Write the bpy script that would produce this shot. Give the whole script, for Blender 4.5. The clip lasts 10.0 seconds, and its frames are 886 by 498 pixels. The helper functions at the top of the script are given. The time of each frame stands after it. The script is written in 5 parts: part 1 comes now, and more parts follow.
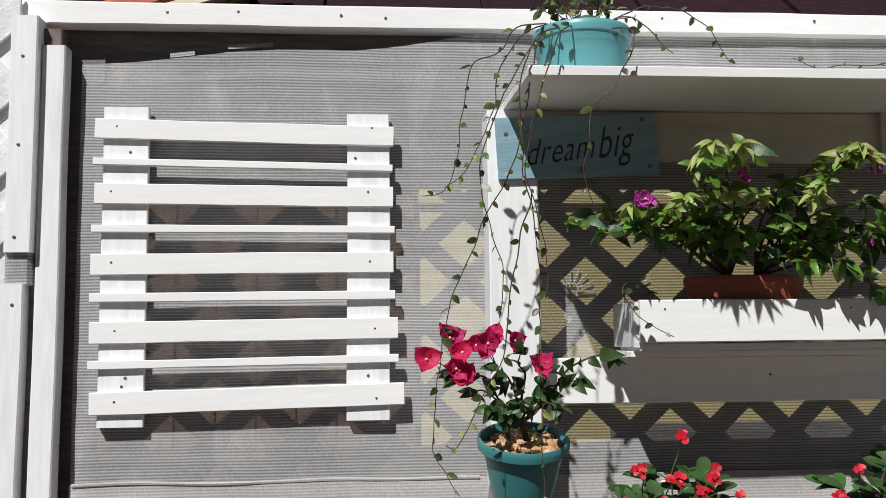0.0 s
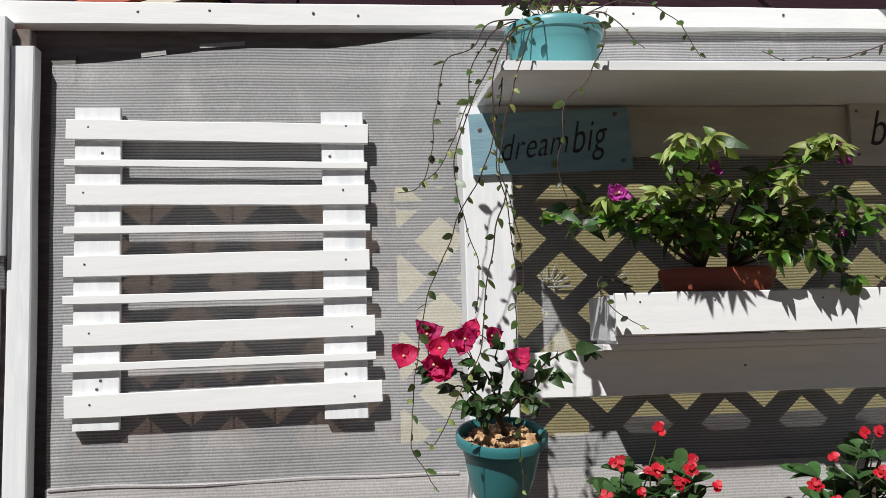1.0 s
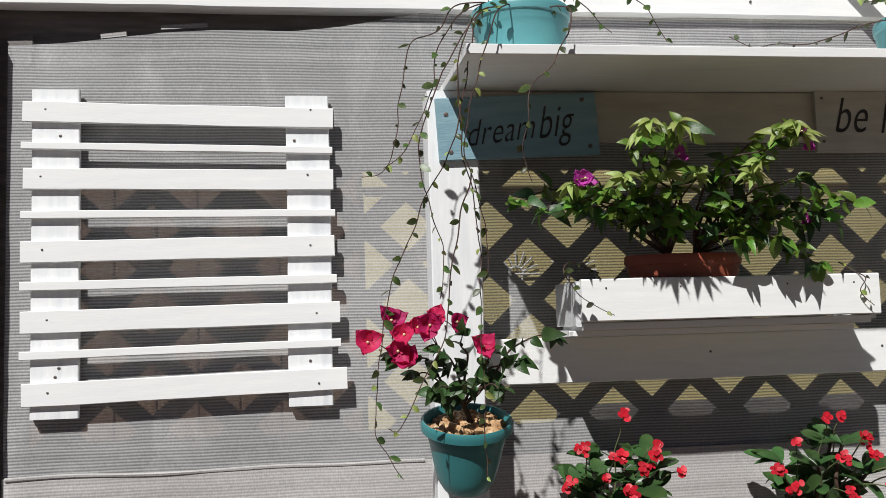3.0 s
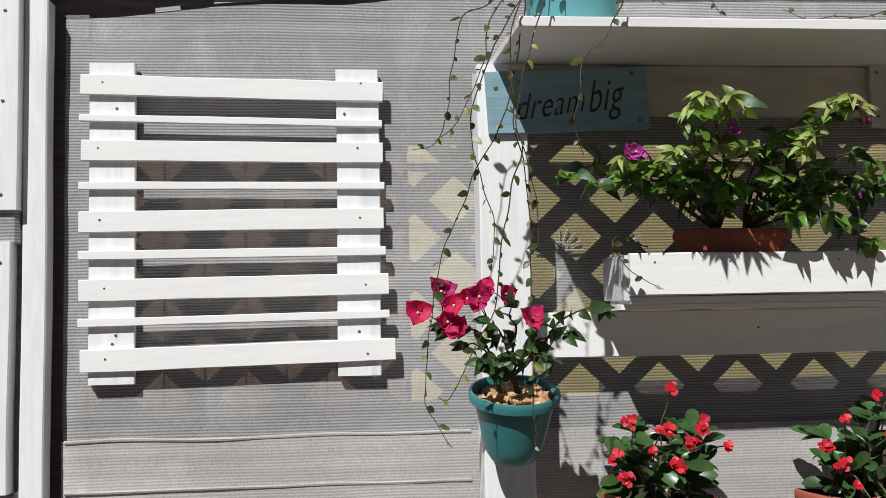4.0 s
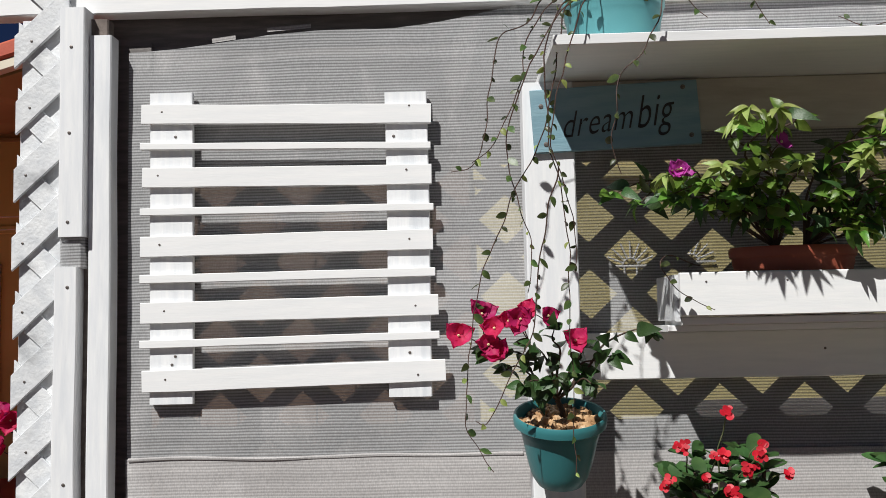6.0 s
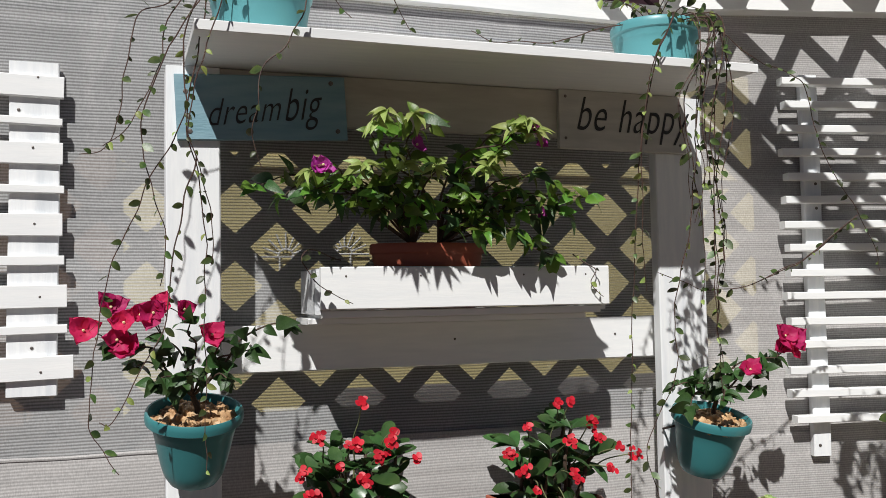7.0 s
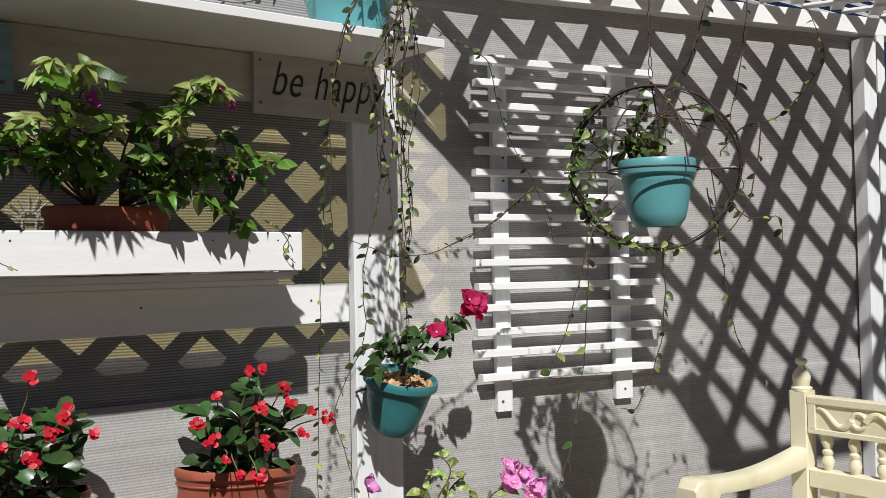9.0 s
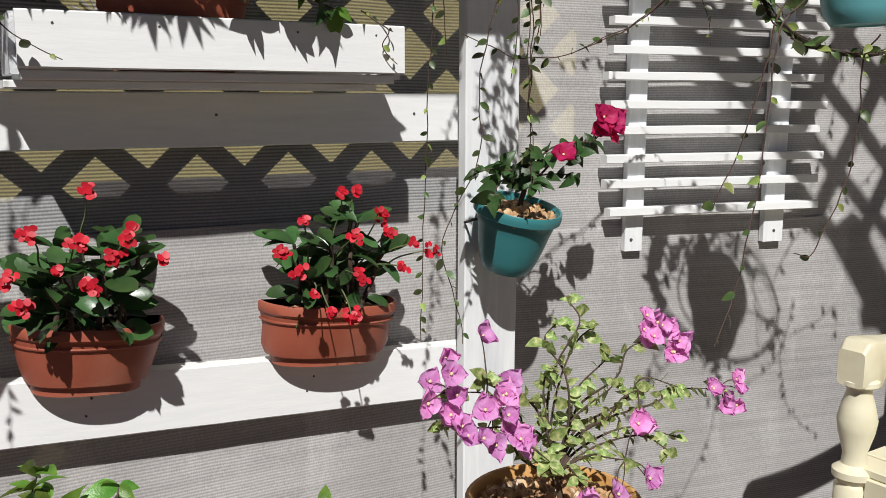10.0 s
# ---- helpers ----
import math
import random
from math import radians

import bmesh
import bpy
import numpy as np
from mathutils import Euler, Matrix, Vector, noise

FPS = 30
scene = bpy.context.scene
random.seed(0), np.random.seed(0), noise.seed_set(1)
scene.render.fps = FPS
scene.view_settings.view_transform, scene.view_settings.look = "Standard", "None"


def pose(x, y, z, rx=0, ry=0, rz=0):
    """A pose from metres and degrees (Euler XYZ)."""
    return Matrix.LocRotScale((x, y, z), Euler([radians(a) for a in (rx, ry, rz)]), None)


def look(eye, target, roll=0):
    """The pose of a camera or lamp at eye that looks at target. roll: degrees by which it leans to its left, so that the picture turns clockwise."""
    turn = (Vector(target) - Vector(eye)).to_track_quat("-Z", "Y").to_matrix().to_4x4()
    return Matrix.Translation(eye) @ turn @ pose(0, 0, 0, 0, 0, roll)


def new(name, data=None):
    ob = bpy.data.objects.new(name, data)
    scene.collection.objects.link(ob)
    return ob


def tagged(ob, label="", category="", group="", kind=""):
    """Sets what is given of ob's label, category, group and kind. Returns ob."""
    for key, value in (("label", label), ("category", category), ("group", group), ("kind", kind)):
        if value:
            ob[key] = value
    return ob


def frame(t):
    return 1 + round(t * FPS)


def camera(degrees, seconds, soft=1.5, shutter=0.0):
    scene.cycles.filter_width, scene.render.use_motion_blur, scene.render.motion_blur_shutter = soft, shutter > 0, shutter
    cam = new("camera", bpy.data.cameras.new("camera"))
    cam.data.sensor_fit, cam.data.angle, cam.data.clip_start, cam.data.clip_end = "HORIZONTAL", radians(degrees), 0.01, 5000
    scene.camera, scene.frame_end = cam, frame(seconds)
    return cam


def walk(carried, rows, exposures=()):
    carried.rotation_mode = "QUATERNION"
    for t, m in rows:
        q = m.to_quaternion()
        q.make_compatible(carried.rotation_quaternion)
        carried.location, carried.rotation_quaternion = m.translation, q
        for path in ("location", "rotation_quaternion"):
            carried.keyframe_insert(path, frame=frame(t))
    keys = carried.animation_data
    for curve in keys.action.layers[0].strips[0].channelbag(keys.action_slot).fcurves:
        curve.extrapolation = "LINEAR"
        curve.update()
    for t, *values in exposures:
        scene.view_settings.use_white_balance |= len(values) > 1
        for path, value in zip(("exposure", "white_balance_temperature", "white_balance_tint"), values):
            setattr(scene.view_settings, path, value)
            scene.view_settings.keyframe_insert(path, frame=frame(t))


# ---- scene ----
cam = camera(52.2, 10.0, soft=0.8)
PATH = [
    (0, (0.171, 0.13, 1.495), (0.322, 2.115, 1.691), -0.6),
    (0.5, (0.16, 0.133, 1.479), (0.351, 2.115, 1.676), -1.2),
    (1, (0.176, 0.128, 1.489), (0.375, 2.108, 1.682), -1.6),
    (1.5, (0.162, 0.119, 1.484), (0.394, 2.095, 1.69), -2.1),
    (2, (0.172, 0.135, 1.485), (0.422, 2.111, 1.663), -2.1),
    (3.5, (0.196, 0.146, 1.476), (0.451, 2.123, 1.636), -1.4),
    (4, (0.162, 0.133, 1.467), (0.342, 2.121, 1.591), -1.0),
    (4.5, (0.217, 0.153, 1.481), (0.161, 2.151, 1.551), 0.2),
    (5, (0.247, 0.131, 1.469), (0.039, 2.116, 1.601), 0.9),
    (5.2, (0.257, 0.133, 1.468), (0.051, 2.116, 1.62), 0.4),
    (6.3, (0.3, 0.135, 1.501), (0.43, 2.125, 1.651), -1.6),
    (6.5, (0.308, 0.135, 1.507), (0.607, 2.107, 1.653), -1.5),
    (7, (0.36, 0.138, 1.5), (1.012, 2.025, 1.61), -1.0),
    (7.5, (0.403, 0.135, 1.497), (1.32, 1.911, 1.554), -1.2),
    (8, (0.452, 0.105, 1.491), (1.533, 1.788, 1.519), -1.8),
    (8.5, (0.466, 0.093, 1.477), (1.61, 1.734, 1.518), -1.6),
    (9, (0.446, 0.1, 1.485), (1.617, 1.721, 1.522), -1.2),
    (9.2, (0.447, 0.118, 1.488), (1.604, 1.749, 1.489), -0.9),
    (9.5, (0.449, 0.145, 1.492), (1.564, 1.803, 1.399), -0.7),
    (9.7, (0.543, 0.227, 1.504), (1.569, 1.931, 1.298), -0.3),
    (9.8, (0.562, 0.275, 1.495), (1.56, 1.989, 1.243), -0.1),
    (10, (0.601, 0.44, 1.429), (1.584, 2.152, 1.105), 0.1),
]
walk(cam, [(t, look(eye, target, roll)) for t, eye, target, roll in PATH])

# ---- world, sun, exposure ----
SUN = Vector((0.55, 1.0, -1.25)).normalized()
world = bpy.data.worlds.new("sky")
scene.world = world
world.use_nodes = True
wn = world.node_tree
sky = wn.nodes.new("ShaderNodeTexSky")
sky.sky_type = "NISHITA"
sky.sun_disc = False
sky.ozone_density = 5.0
sky.dust_density = 0.1
sky.sun_elevation = math.asin(-SUN.z)
sky.sun_rotation = math.atan2(-SUN.x, -SUN.y)
wn.nodes["Background"].inputs["Strength"].default_value = 0.0125
deep = wn.nodes.new("ShaderNodeHueSaturation")
deep.inputs["Saturation"].default_value = 1.2
deep.inputs["Hue"].default_value = 0.525
wn.links.new(sky.outputs[0], deep.inputs["Color"])
wn.links.new(deep.outputs[0], wn.nodes["Background"].inputs["Color"])
sun_data = bpy.data.lights.new("sun", "SUN")
sun_data.energy = 4.75
sun_data.angle = radians(0.7)
sun_data.color = (1.0, 0.985, 0.955)
sun = new("sun", sun_data)
sun.matrix_basis = look((0, 0, 8), Vector((0, 0, 8)) + SUN)
scene.view_settings.exposure = 0.0

# ---- materials ----


def ramp(nt, a, b, p0=0.35, p1=0.7):
    r = nt.nodes.new("ShaderNodeValToRGB")
    r.color_ramp.elements[0].color = (*a, 1)
    r.color_ramp.elements[1].color = (*b, 1)
    r.color_ramp.elements[0].position = p0
    r.color_ramp.elements[1].position = p1
    return r


def mat(name, a, b, rough=0.6, scale=6.0, stretch=(1, 1, 1), bump=0.15, fine=90.0, stain=None, stain_scale=1.6,
        stain_at=(0.58, 0.72), vary=0.0, hue=0.0, glow_through=0.0, metal=0.0, coat=0.0, spec=0.5):
    """A surface with colour grain, a larger stain and fine relief, all at real size."""
    m = bpy.data.materials.new(name)
    m.use_nodes = True
    nt = m.node_tree
    bsdf = nt.nodes["Principled BSDF"]
    co = nt.nodes.new("ShaderNodeTexCoord")
    mp = nt.nodes.new("ShaderNodeMapping")
    mp.inputs["Scale"].default_value = stretch
    nt.links.new(co.outputs["Object"], mp.inputs["Vector"])
    n1 = nt.nodes.new("ShaderNodeTexNoise")
    n1.inputs["Scale"].default_value = scale
    n1.inputs["Detail"].default_value = 5
    nt.links.new(mp.outputs[0], n1.inputs["Vector"])
    r1 = ramp(nt, a, b)
    nt.links.new(n1.outputs["Fac"], r1.inputs[0])
    col = r1.outputs[0]
    if stain:
        n2 = nt.nodes.new("ShaderNodeTexNoise")
        n2.inputs["Scale"].default_value = stain_scale
        n2.inputs["Detail"].default_value = 7
        nt.links.new(mp.outputs[0], n2.inputs["Vector"])
        r2 = ramp(nt, (0, 0, 0), (1, 1, 1), *stain_at)
        nt.links.new(n2.outputs["Fac"], r2.inputs[0])
        mx = nt.nodes.new("ShaderNodeMix")
        mx.data_type = "RGBA"
        mx.inputs[7].default_value = (*stain, 1)
        nt.links.new(r2.outputs[0], mx.inputs[0])
        nt.links.new(col, mx.inputs[6])
        col = mx.outputs[2]
    if vary or hue:
        oi = nt.nodes.new("ShaderNodeObjectInfo")
        hs = nt.nodes.new("ShaderNodeHueSaturation")
        for socket, low, high in (("Value", 1 - vary, 1 + vary), ("Hue", 0.5 - hue, 0.5 + hue)):
            mr = nt.nodes.new("ShaderNodeMapRange")
            mr.inputs[3].default_value, mr.inputs[4].default_value = low, high
            nt.links.new(oi.outputs["Random"], mr.inputs[0])
            nt.links.new(mr.outputs[0], hs.inputs[socket])
        nt.links.new(col, hs.inputs["Color"])
        col = hs.outputs[0]
    nt.links.new(col, bsdf.inputs["Base Color"])
    bsdf.inputs["Roughness"].default_value = rough
    bsdf.inputs["Metallic"].default_value = metal
    bsdf.inputs["Coat Weight"].default_value = coat
    bsdf.inputs["Specular IOR Level"].default_value = spec
    if bump:
        n3 = nt.nodes.new("ShaderNodeTexNoise")
        n3.inputs["Scale"].default_value = fine
        n3.inputs["Detail"].default_value = 4
        nt.links.new(mp.outputs[0], n3.inputs["Vector"])
        bp = nt.nodes.new("ShaderNodeBump")
        bp.inputs["Strength"].default_value = bump
        bp.inputs["Distance"].default_value = 0.004
        nt.links.new(n3.outputs["Fac"], bp.inputs["Height"])
        nt.links.new(bp.outputs[0], bsdf.inputs["Normal"])
    if glow_through:
        tr = nt.nodes.new("ShaderNodeBsdfTranslucent")
        nt.links.new(col, tr.inputs["Color"])
        ms = nt.nodes.new("ShaderNodeMixShader")
        ms.inputs[0].default_value = glow_through
        nt.links.new(bsdf.outputs[0], ms.inputs[1])
        nt.links.new(tr.outputs[0], ms.inputs[2])
        nt.links.new(ms.outputs[0], nt.nodes["Material Output"].inputs["Surface"])
    return m


def net_material(name, thin, full, groove, pitch=0.0072, low_tone=(0.515, 0.498, 0.488), high_tone=(0.655, 0.636, 0.626)):
    """Grey shade net with fine horizontal ribs; the gaps between the ribs let the eye through."""
    m = bpy.data.materials.new(name)
    m.use_nodes = True
    nt = m.node_tree
    bsdf = nt.nodes["Principled BSDF"]
    co = nt.nodes.new("ShaderNodeTexCoord")
    sep = nt.nodes.new("ShaderNodeSeparateXYZ")
    nt.links.new(co.outputs["Object"], sep.inputs[0])
    wob = nt.nodes.new("ShaderNodeTexNoise")
    wob.inputs["Scale"].default_value = 3.0
    nt.links.new(co.outputs["Object"], wob.inputs["Vector"])
    z1 = nt.nodes.new("ShaderNodeMath")
    z1.operation = "MULTIPLY_ADD"
    z1.inputs[1].default_value = 0.012
    nt.links.new(wob.outputs["Fac"], z1.inputs[0])
    nt.links.new(sep.outputs["Z"], z1.inputs[2])
    z2 = nt.nodes.new("ShaderNodeMath")
    z2.operation = "MULTIPLY"
    z2.inputs[1].default_value = 2 * math.pi / pitch
    nt.links.new(z1.outputs[0], z2.inputs[0])
    sn = nt.nodes.new("ShaderNodeMath")
    sn.operation = "SINE"
    nt.links.new(z2.outputs[0], sn.inputs[0])
    rib = nt.nodes.new("ShaderNodeMapRange")
    rib.inputs[1].default_value, rib.inputs[2].default_value = -1, 1
    nt.links.new(sn.outputs[0], rib.inputs[0])
    weave = nt.nodes.new("ShaderNodeMapping")
    weave.inputs["Scale"].default_value = (420, 420, 130)
    nt.links.new(co.outputs["Object"], weave.inputs["Vector"])
    n1 = nt.nodes.new("ShaderNodeTexNoise")
    n1.inputs["Scale"].default_value = 1.0
    n1.inputs["Detail"].default_value = 2
    nt.links.new(weave.outputs[0], n1.inputs["Vector"])
    n2 = nt.nodes.new("ShaderNodeTexNoise")
    n2.inputs["Scale"].default_value = 2.2
    n2.inputs["Detail"].default_value = 8
    nt.links.new(co.outputs["Object"], n2.inputs["Vector"])
    base = ramp(nt, low_tone, high_tone, 0.35, 0.66)
    nt.links.new(n2.outputs["Fac"], base.inputs[0])
    smear_map = nt.nodes.new("ShaderNodeMapping")
    smear_map.inputs["Scale"].default_value = (7.0, 7.0, 2.6)
    smear_map.inputs["Rotation"].default_value = (0, 0.35, 0)
    nt.links.new(co.outputs["Object"], smear_map.inputs["Vector"])
    n4 = nt.nodes.new("ShaderNodeTexNoise")
    n4.inputs["Scale"].default_value = 1.0
    n4.inputs["Detail"].default_value = 6
    n4.inputs["Distortion"].default_value = 0.6
    nt.links.new(smear_map.outputs[0], n4.inputs["Vector"])
    mask = ramp(nt, (0, 0, 0), (0.7, 0.7, 0.7), 0.58, 0.76)
    nt.links.new(n4.outputs["Fac"], mask.inputs[0])
    smear = nt.nodes.new("ShaderNodeMix")
    smear.data_type = "RGBA"
    smear.inputs[7].default_value = (0.80, 0.785, 0.78, 1)
    nt.links.new(mask.outputs[0], smear.inputs[0])
    nt.links.new(base.outputs[0], smear.inputs[6])
    dark = nt.nodes.new("ShaderNodeMix")
    dark.data_type = "RGBA"
    dark.blend_type = "MULTIPLY"
    dark.inputs[0].default_value = 1.0
    tone = ramp(nt, (groove, groove * 0.995, groove * 0.995), (1.0, 1.0, 1.0), 0.1, 0.75)
    nt.links.new(rib.outputs[0], tone.inputs[0])
    nt.links.new(smear.outputs[2], dark.inputs[6])
    nt.links.new(tone.outputs[0], dark.inputs[7])
    band_map = nt.nodes.new("ShaderNodeMapping")
    band_map.inputs["Scale"].default_value = (1.3, 1.3, 46)
    nt.links.new(co.outputs["Object"], band_map.inputs["Vector"])
    bands = nt.nodes.new("ShaderNodeTexNoise")
    bands.inputs["Scale"].default_value = 1.0
    bands.inputs["Detail"].default_value = 5
    nt.links.new(band_map.outputs[0], bands.inputs["Vector"])
    band_tone = ramp(nt, (0.86, 0.86, 0.86), (1.06, 1.06, 1.06), 0.32, 0.68)
    nt.links.new(bands.outputs["Fac"], band_tone.inputs[0])
    uneven = nt.nodes.new("ShaderNodeMix")
    uneven.data_type = "RGBA"
    uneven.blend_type = "MULTIPLY"
    uneven.inputs[0].default_value = 1.0
    nt.links.new(dark.outputs[2], uneven.inputs[6])
    nt.links.new(band_tone.outputs[0], uneven.inputs[7])
    speck = nt.nodes.new("ShaderNodeMix")
    speck.data_type = "RGBA"
    speck.blend_type = "MULTIPLY"
    speck.inputs[0].default_value = 0.5
    t2 = ramp(nt, (0.6, 0.6, 0.6), (1.15, 1.15, 1.15), 0.3, 0.7)
    nt.links.new(n1.outputs["Fac"], t2.inputs[0])
    nt.links.new(uneven.outputs[2], speck.inputs[6])
    nt.links.new(t2.outputs[0], speck.inputs[7])
    nt.links.new(speck.outputs[2], bsdf.inputs["Base Color"])
    bsdf.inputs["Roughness"].default_value = 0.8
    bsdf.inputs["Specular IOR Level"].default_value = 0.25
    bp = nt.nodes.new("ShaderNodeBump")
    bp.inputs["Strength"].default_value = 0.2
    bp.inputs["Distance"].default_value = 0.0015
    nt.links.new(rib.outputs[0], bp.inputs["Height"])
    nt.links.new(bp.outputs[0], bsdf.inputs["Normal"])
    alpha = nt.nodes.new("ShaderNodeMapRange")
    alpha.inputs[3].default_value, alpha.inputs[4].default_value = thin, full
    nt.links.new(rib.outputs[0], alpha.inputs[0])
    clear = nt.nodes.new("ShaderNodeBsdfTransparent")
    ms = nt.nodes.new("ShaderNodeMixShader")
    nt.links.new(alpha.outputs[0], ms.inputs[0])
    nt.links.new(clear.outputs[0], ms.inputs[1])
    nt.links.new(bsdf.outputs[0], ms.inputs[2])
    nt.links.new(ms.outputs[0], nt.nodes["Material Output"].inputs["Surface"])
    return m


NET = net_material("shade_net_cloth", 0.55, 0.88, 0.76, 0.0072, (0.445, 0.45, 0.455), (0.575, 0.58, 0.585))
NET_DENSE = net_material("doubled_shade_net_cloth", 0.66, 0.86, 0.92, 0.0062)
NET_LOW = net_material("doubled_shade_net_cloth_ribbed", 0.80, 0.95, 0.90)
WHITE_H = mat("white_paint_along", (0.83, 0.84, 0.84), (0.89, 0.89, 0.88), 0.55, 9, (1, 6, 9), 0.07, 30, (0.77, 0.78, 0.78), 2.2, (0.60, 0.78))
WHITE_V = mat("white_paint_upright", (0.77, 0.79, 0.81), (0.87, 0.88, 0.88), 0.55, 9, (9, 6, 1), 0.12, 30, (0.64, 0.67, 0.70), 2.2, (0.58, 0.78))
WORN = mat("worn_white_paint", (0.62, 0.64, 0.66), (0.78, 0.79, 0.79), 0.65, 14, (2, 2, 2), 0.4, 60, (0.36, 0.37, 0.38), 5.0, (0.56, 0.75), vary=0.06)
# signs and header board: under-shelf shade is worked into these three paints
BLUE_GREY = mat("blue_grey_paint", (0.18, 0.32, 0.39), (0.25, 0.40, 0.46), 0.55, 8, (1, 4, 6), 0.2, 40, (0.2, 0.36, 0.42), 3.0)
SIGN_GREY = mat("grey_white_paint", (0.44, 0.43, 0.40), (0.54, 0.52, 0.48), 0.6, 8, (1, 4, 6), 0.2, 40, (0.38, 0.36, 0.33), 3.0)
HEADER_CREAM = mat("shade_darkened_cream_paint", (0.46, 0.43, 0.37), (0.56, 0.53, 0.46), 0.6, 7, (1, 4, 6), 0.2, 40, (0.40, 0.36, 0.30), 3.0)
BLACK = mat("black_letter_paint", (0.012, 0.012, 0.014), (0.02, 0.02, 0.022), 0.5, 30, bump=0.0)
# tone set to lift the beam's shadow seen through the net
PALE_WOOD = mat("pale_rail_wood", (0.30, 0.25, 0.215), (0.40, 0.34, 0.30), 0.8, 12, (1, 5, 8), 0.3, 60, (0.24, 0.20, 0.17))
# shade tone of the boards added behind the net and on the back wall
SHADE_DARK_WOOD = mat("shade_dark_wood", (0.15, 0.14, 0.135), (0.24, 0.22, 0.21), 0.8, 12, (1, 5, 8), 0.3, 60, (0.10, 0.09, 0.085))
# white-painted lattice: the shade behind the net is put into this brown
SHADE_BROWN_WOOD = mat("shade_brown_lattice_wood", (0.13, 0.105, 0.09), (0.21, 0.175, 0.155), 0.8, 14, (3, 3, 3), 0.3, 70, vary=0.12)
NAIL = mat("rusty_nail", (0.10, 0.08, 0.07), (0.22, 0.2, 0.19), 0.5, 300, bump=0.0, metal=0.6)
AQUA_DARK = mat("deep_teal_plastic", (0.040, 0.200, 0.215), (0.052, 0.240, 0.252), 0.36, 5, bump=0.05, fine=200, stain=(0.06, 0.26, 0.26), stain_scale=6, stain_at=(0.64, 0.8))
AQUA = mat("turquoise_plastic", (0.110, 0.345, 0.375), (0.135, 0.40, 0.43), 0.38, 5, bump=0.05, fine=200, stain=(0.16, 0.44, 0.44), stain_scale=6, stain_at=(0.62, 0.8))
TERRA = mat("terracotta_plastic", (0.34, 0.085, 0.048), (0.41, 0.115, 0.068), 0.5, 6, bump=0.08, fine=160, stain=(0.44, 0.18, 0.12), stain_scale=5, stain_at=(0.55, 0.75))
OCHRE = mat("ochre_clay", (0.55, 0.29, 0.09), (0.66, 0.38, 0.14), 0.6, 6, bump=0.15, fine=90, stain=(0.5, 0.33, 0.2), stain_scale=4)
SOIL = mat("dark_soil", (0.035, 0.024, 0.017), (0.09, 0.06, 0.04), 0.95, 60, bump=0.9, fine=160)
GRAVEL = mat("tan_gravel", (0.34, 0.18, 0.08), (0.68, 0.45, 0.24), 0.7, 38, bump=0.4, fine=120, stain=(0.75, 0.62, 0.45), stain_scale=24)
BARK = mat("brown_bark", (0.055, 0.035, 0.024), (0.12, 0.08, 0.055), 0.85, 60, (1, 1, 0.3), 0.5, 160)
VINE_STEM = mat("vine_stem", (0.05, 0.028, 0.022), (0.11, 0.06, 0.045), 0.7, 40, bump=0.1)
GREEN_STEM = mat("green_stem", (0.10, 0.13, 0.05), (0.2, 0.2, 0.1), 0.6, 40, bump=0.1)
LEAF_DARK = mat("dark_green_leaf", (0.030, 0.072, 0.020), (0.055, 0.115, 0.030), 0.42, 30, bump=0.2, fine=220, vary=0.35, hue=0.015, glow_through=0.22)
LEAF_MID = mat("fresh_green_leaf", (0.095, 0.205, 0.028), (0.22, 0.36, 0.06), 0.33, 30, bump=0.2, fine=220, vary=0.45, hue=0.03, glow_through=0.4)
LEAF_YOUNG = mat("young_yellow_green_leaf", (0.28, 0.37, 0.09), (0.44, 0.50, 0.17), 0.45, 30, bump=0.15, fine=220, vary=0.3, hue=0.02, glow_through=0.35)
LEAF_VINE = mat("vine_leaf", (0.036, 0.064, 0.020), (0.125, 0.165, 0.045), 0.4, 40, bump=0.1, vary=0.6, hue=0.03, glow_through=0.2)
LEAF_COT = mat("glossy_spurge_leaf", (0.030, 0.078, 0.024), (0.062, 0.130, 0.038), 0.33, 20, bump=0.1, fine=120, vary=0.35, hue=0.015, glow_through=0.15, coat=0.15)
LEAF_VARI = mat("variegated_leaf", (0.12, 0.24, 0.04), (0.64, 0.66, 0.30), 0.45, 95, bump=0.1, vary=0.3, hue=0.02, glow_through=0.25)
LEAF_GOLD = mat("golden_variegated_leaf", (0.22, 0.28, 0.06), (0.60, 0.56, 0.20), 0.45, 60, bump=0.1, vary=0.25, hue=0.02, glow_through=0.25)
PETAL_CRIMSON = mat("crimson_bract", (0.53, 0.010, 0.095), (0.70, 0.028, 0.175), 0.6, 40, bump=0.2, fine=160, vary=0.2, hue=0.01, glow_through=0.4)
PETAL_MAGENTA = mat("magenta_bract", (0.74, 0.24, 0.60), (0.88, 0.46, 0.80), 0.55, 40, bump=0.3, fine=160, vary=0.2, hue=0.012, glow_through=0.35)
PETAL_PURPLE = mat("purple_bract", (0.4, 0.03, 0.3), (0.6, 0.08, 0.45), 0.55, 40, bump=0.2, vary=0.2, glow_through=0.3)
PETAL_RED = mat("scarlet_petal", (0.58, 0.010, 0.026), (0.70, 0.020, 0.045), 0.5, 60, bump=0.1, vary=0.2, glow_through=0.25)
PISTIL = mat("cream_flower_heart", (0.7, 0.6, 0.3), (0.85, 0.78, 0.5), 0.6, 60, bump=0.0)
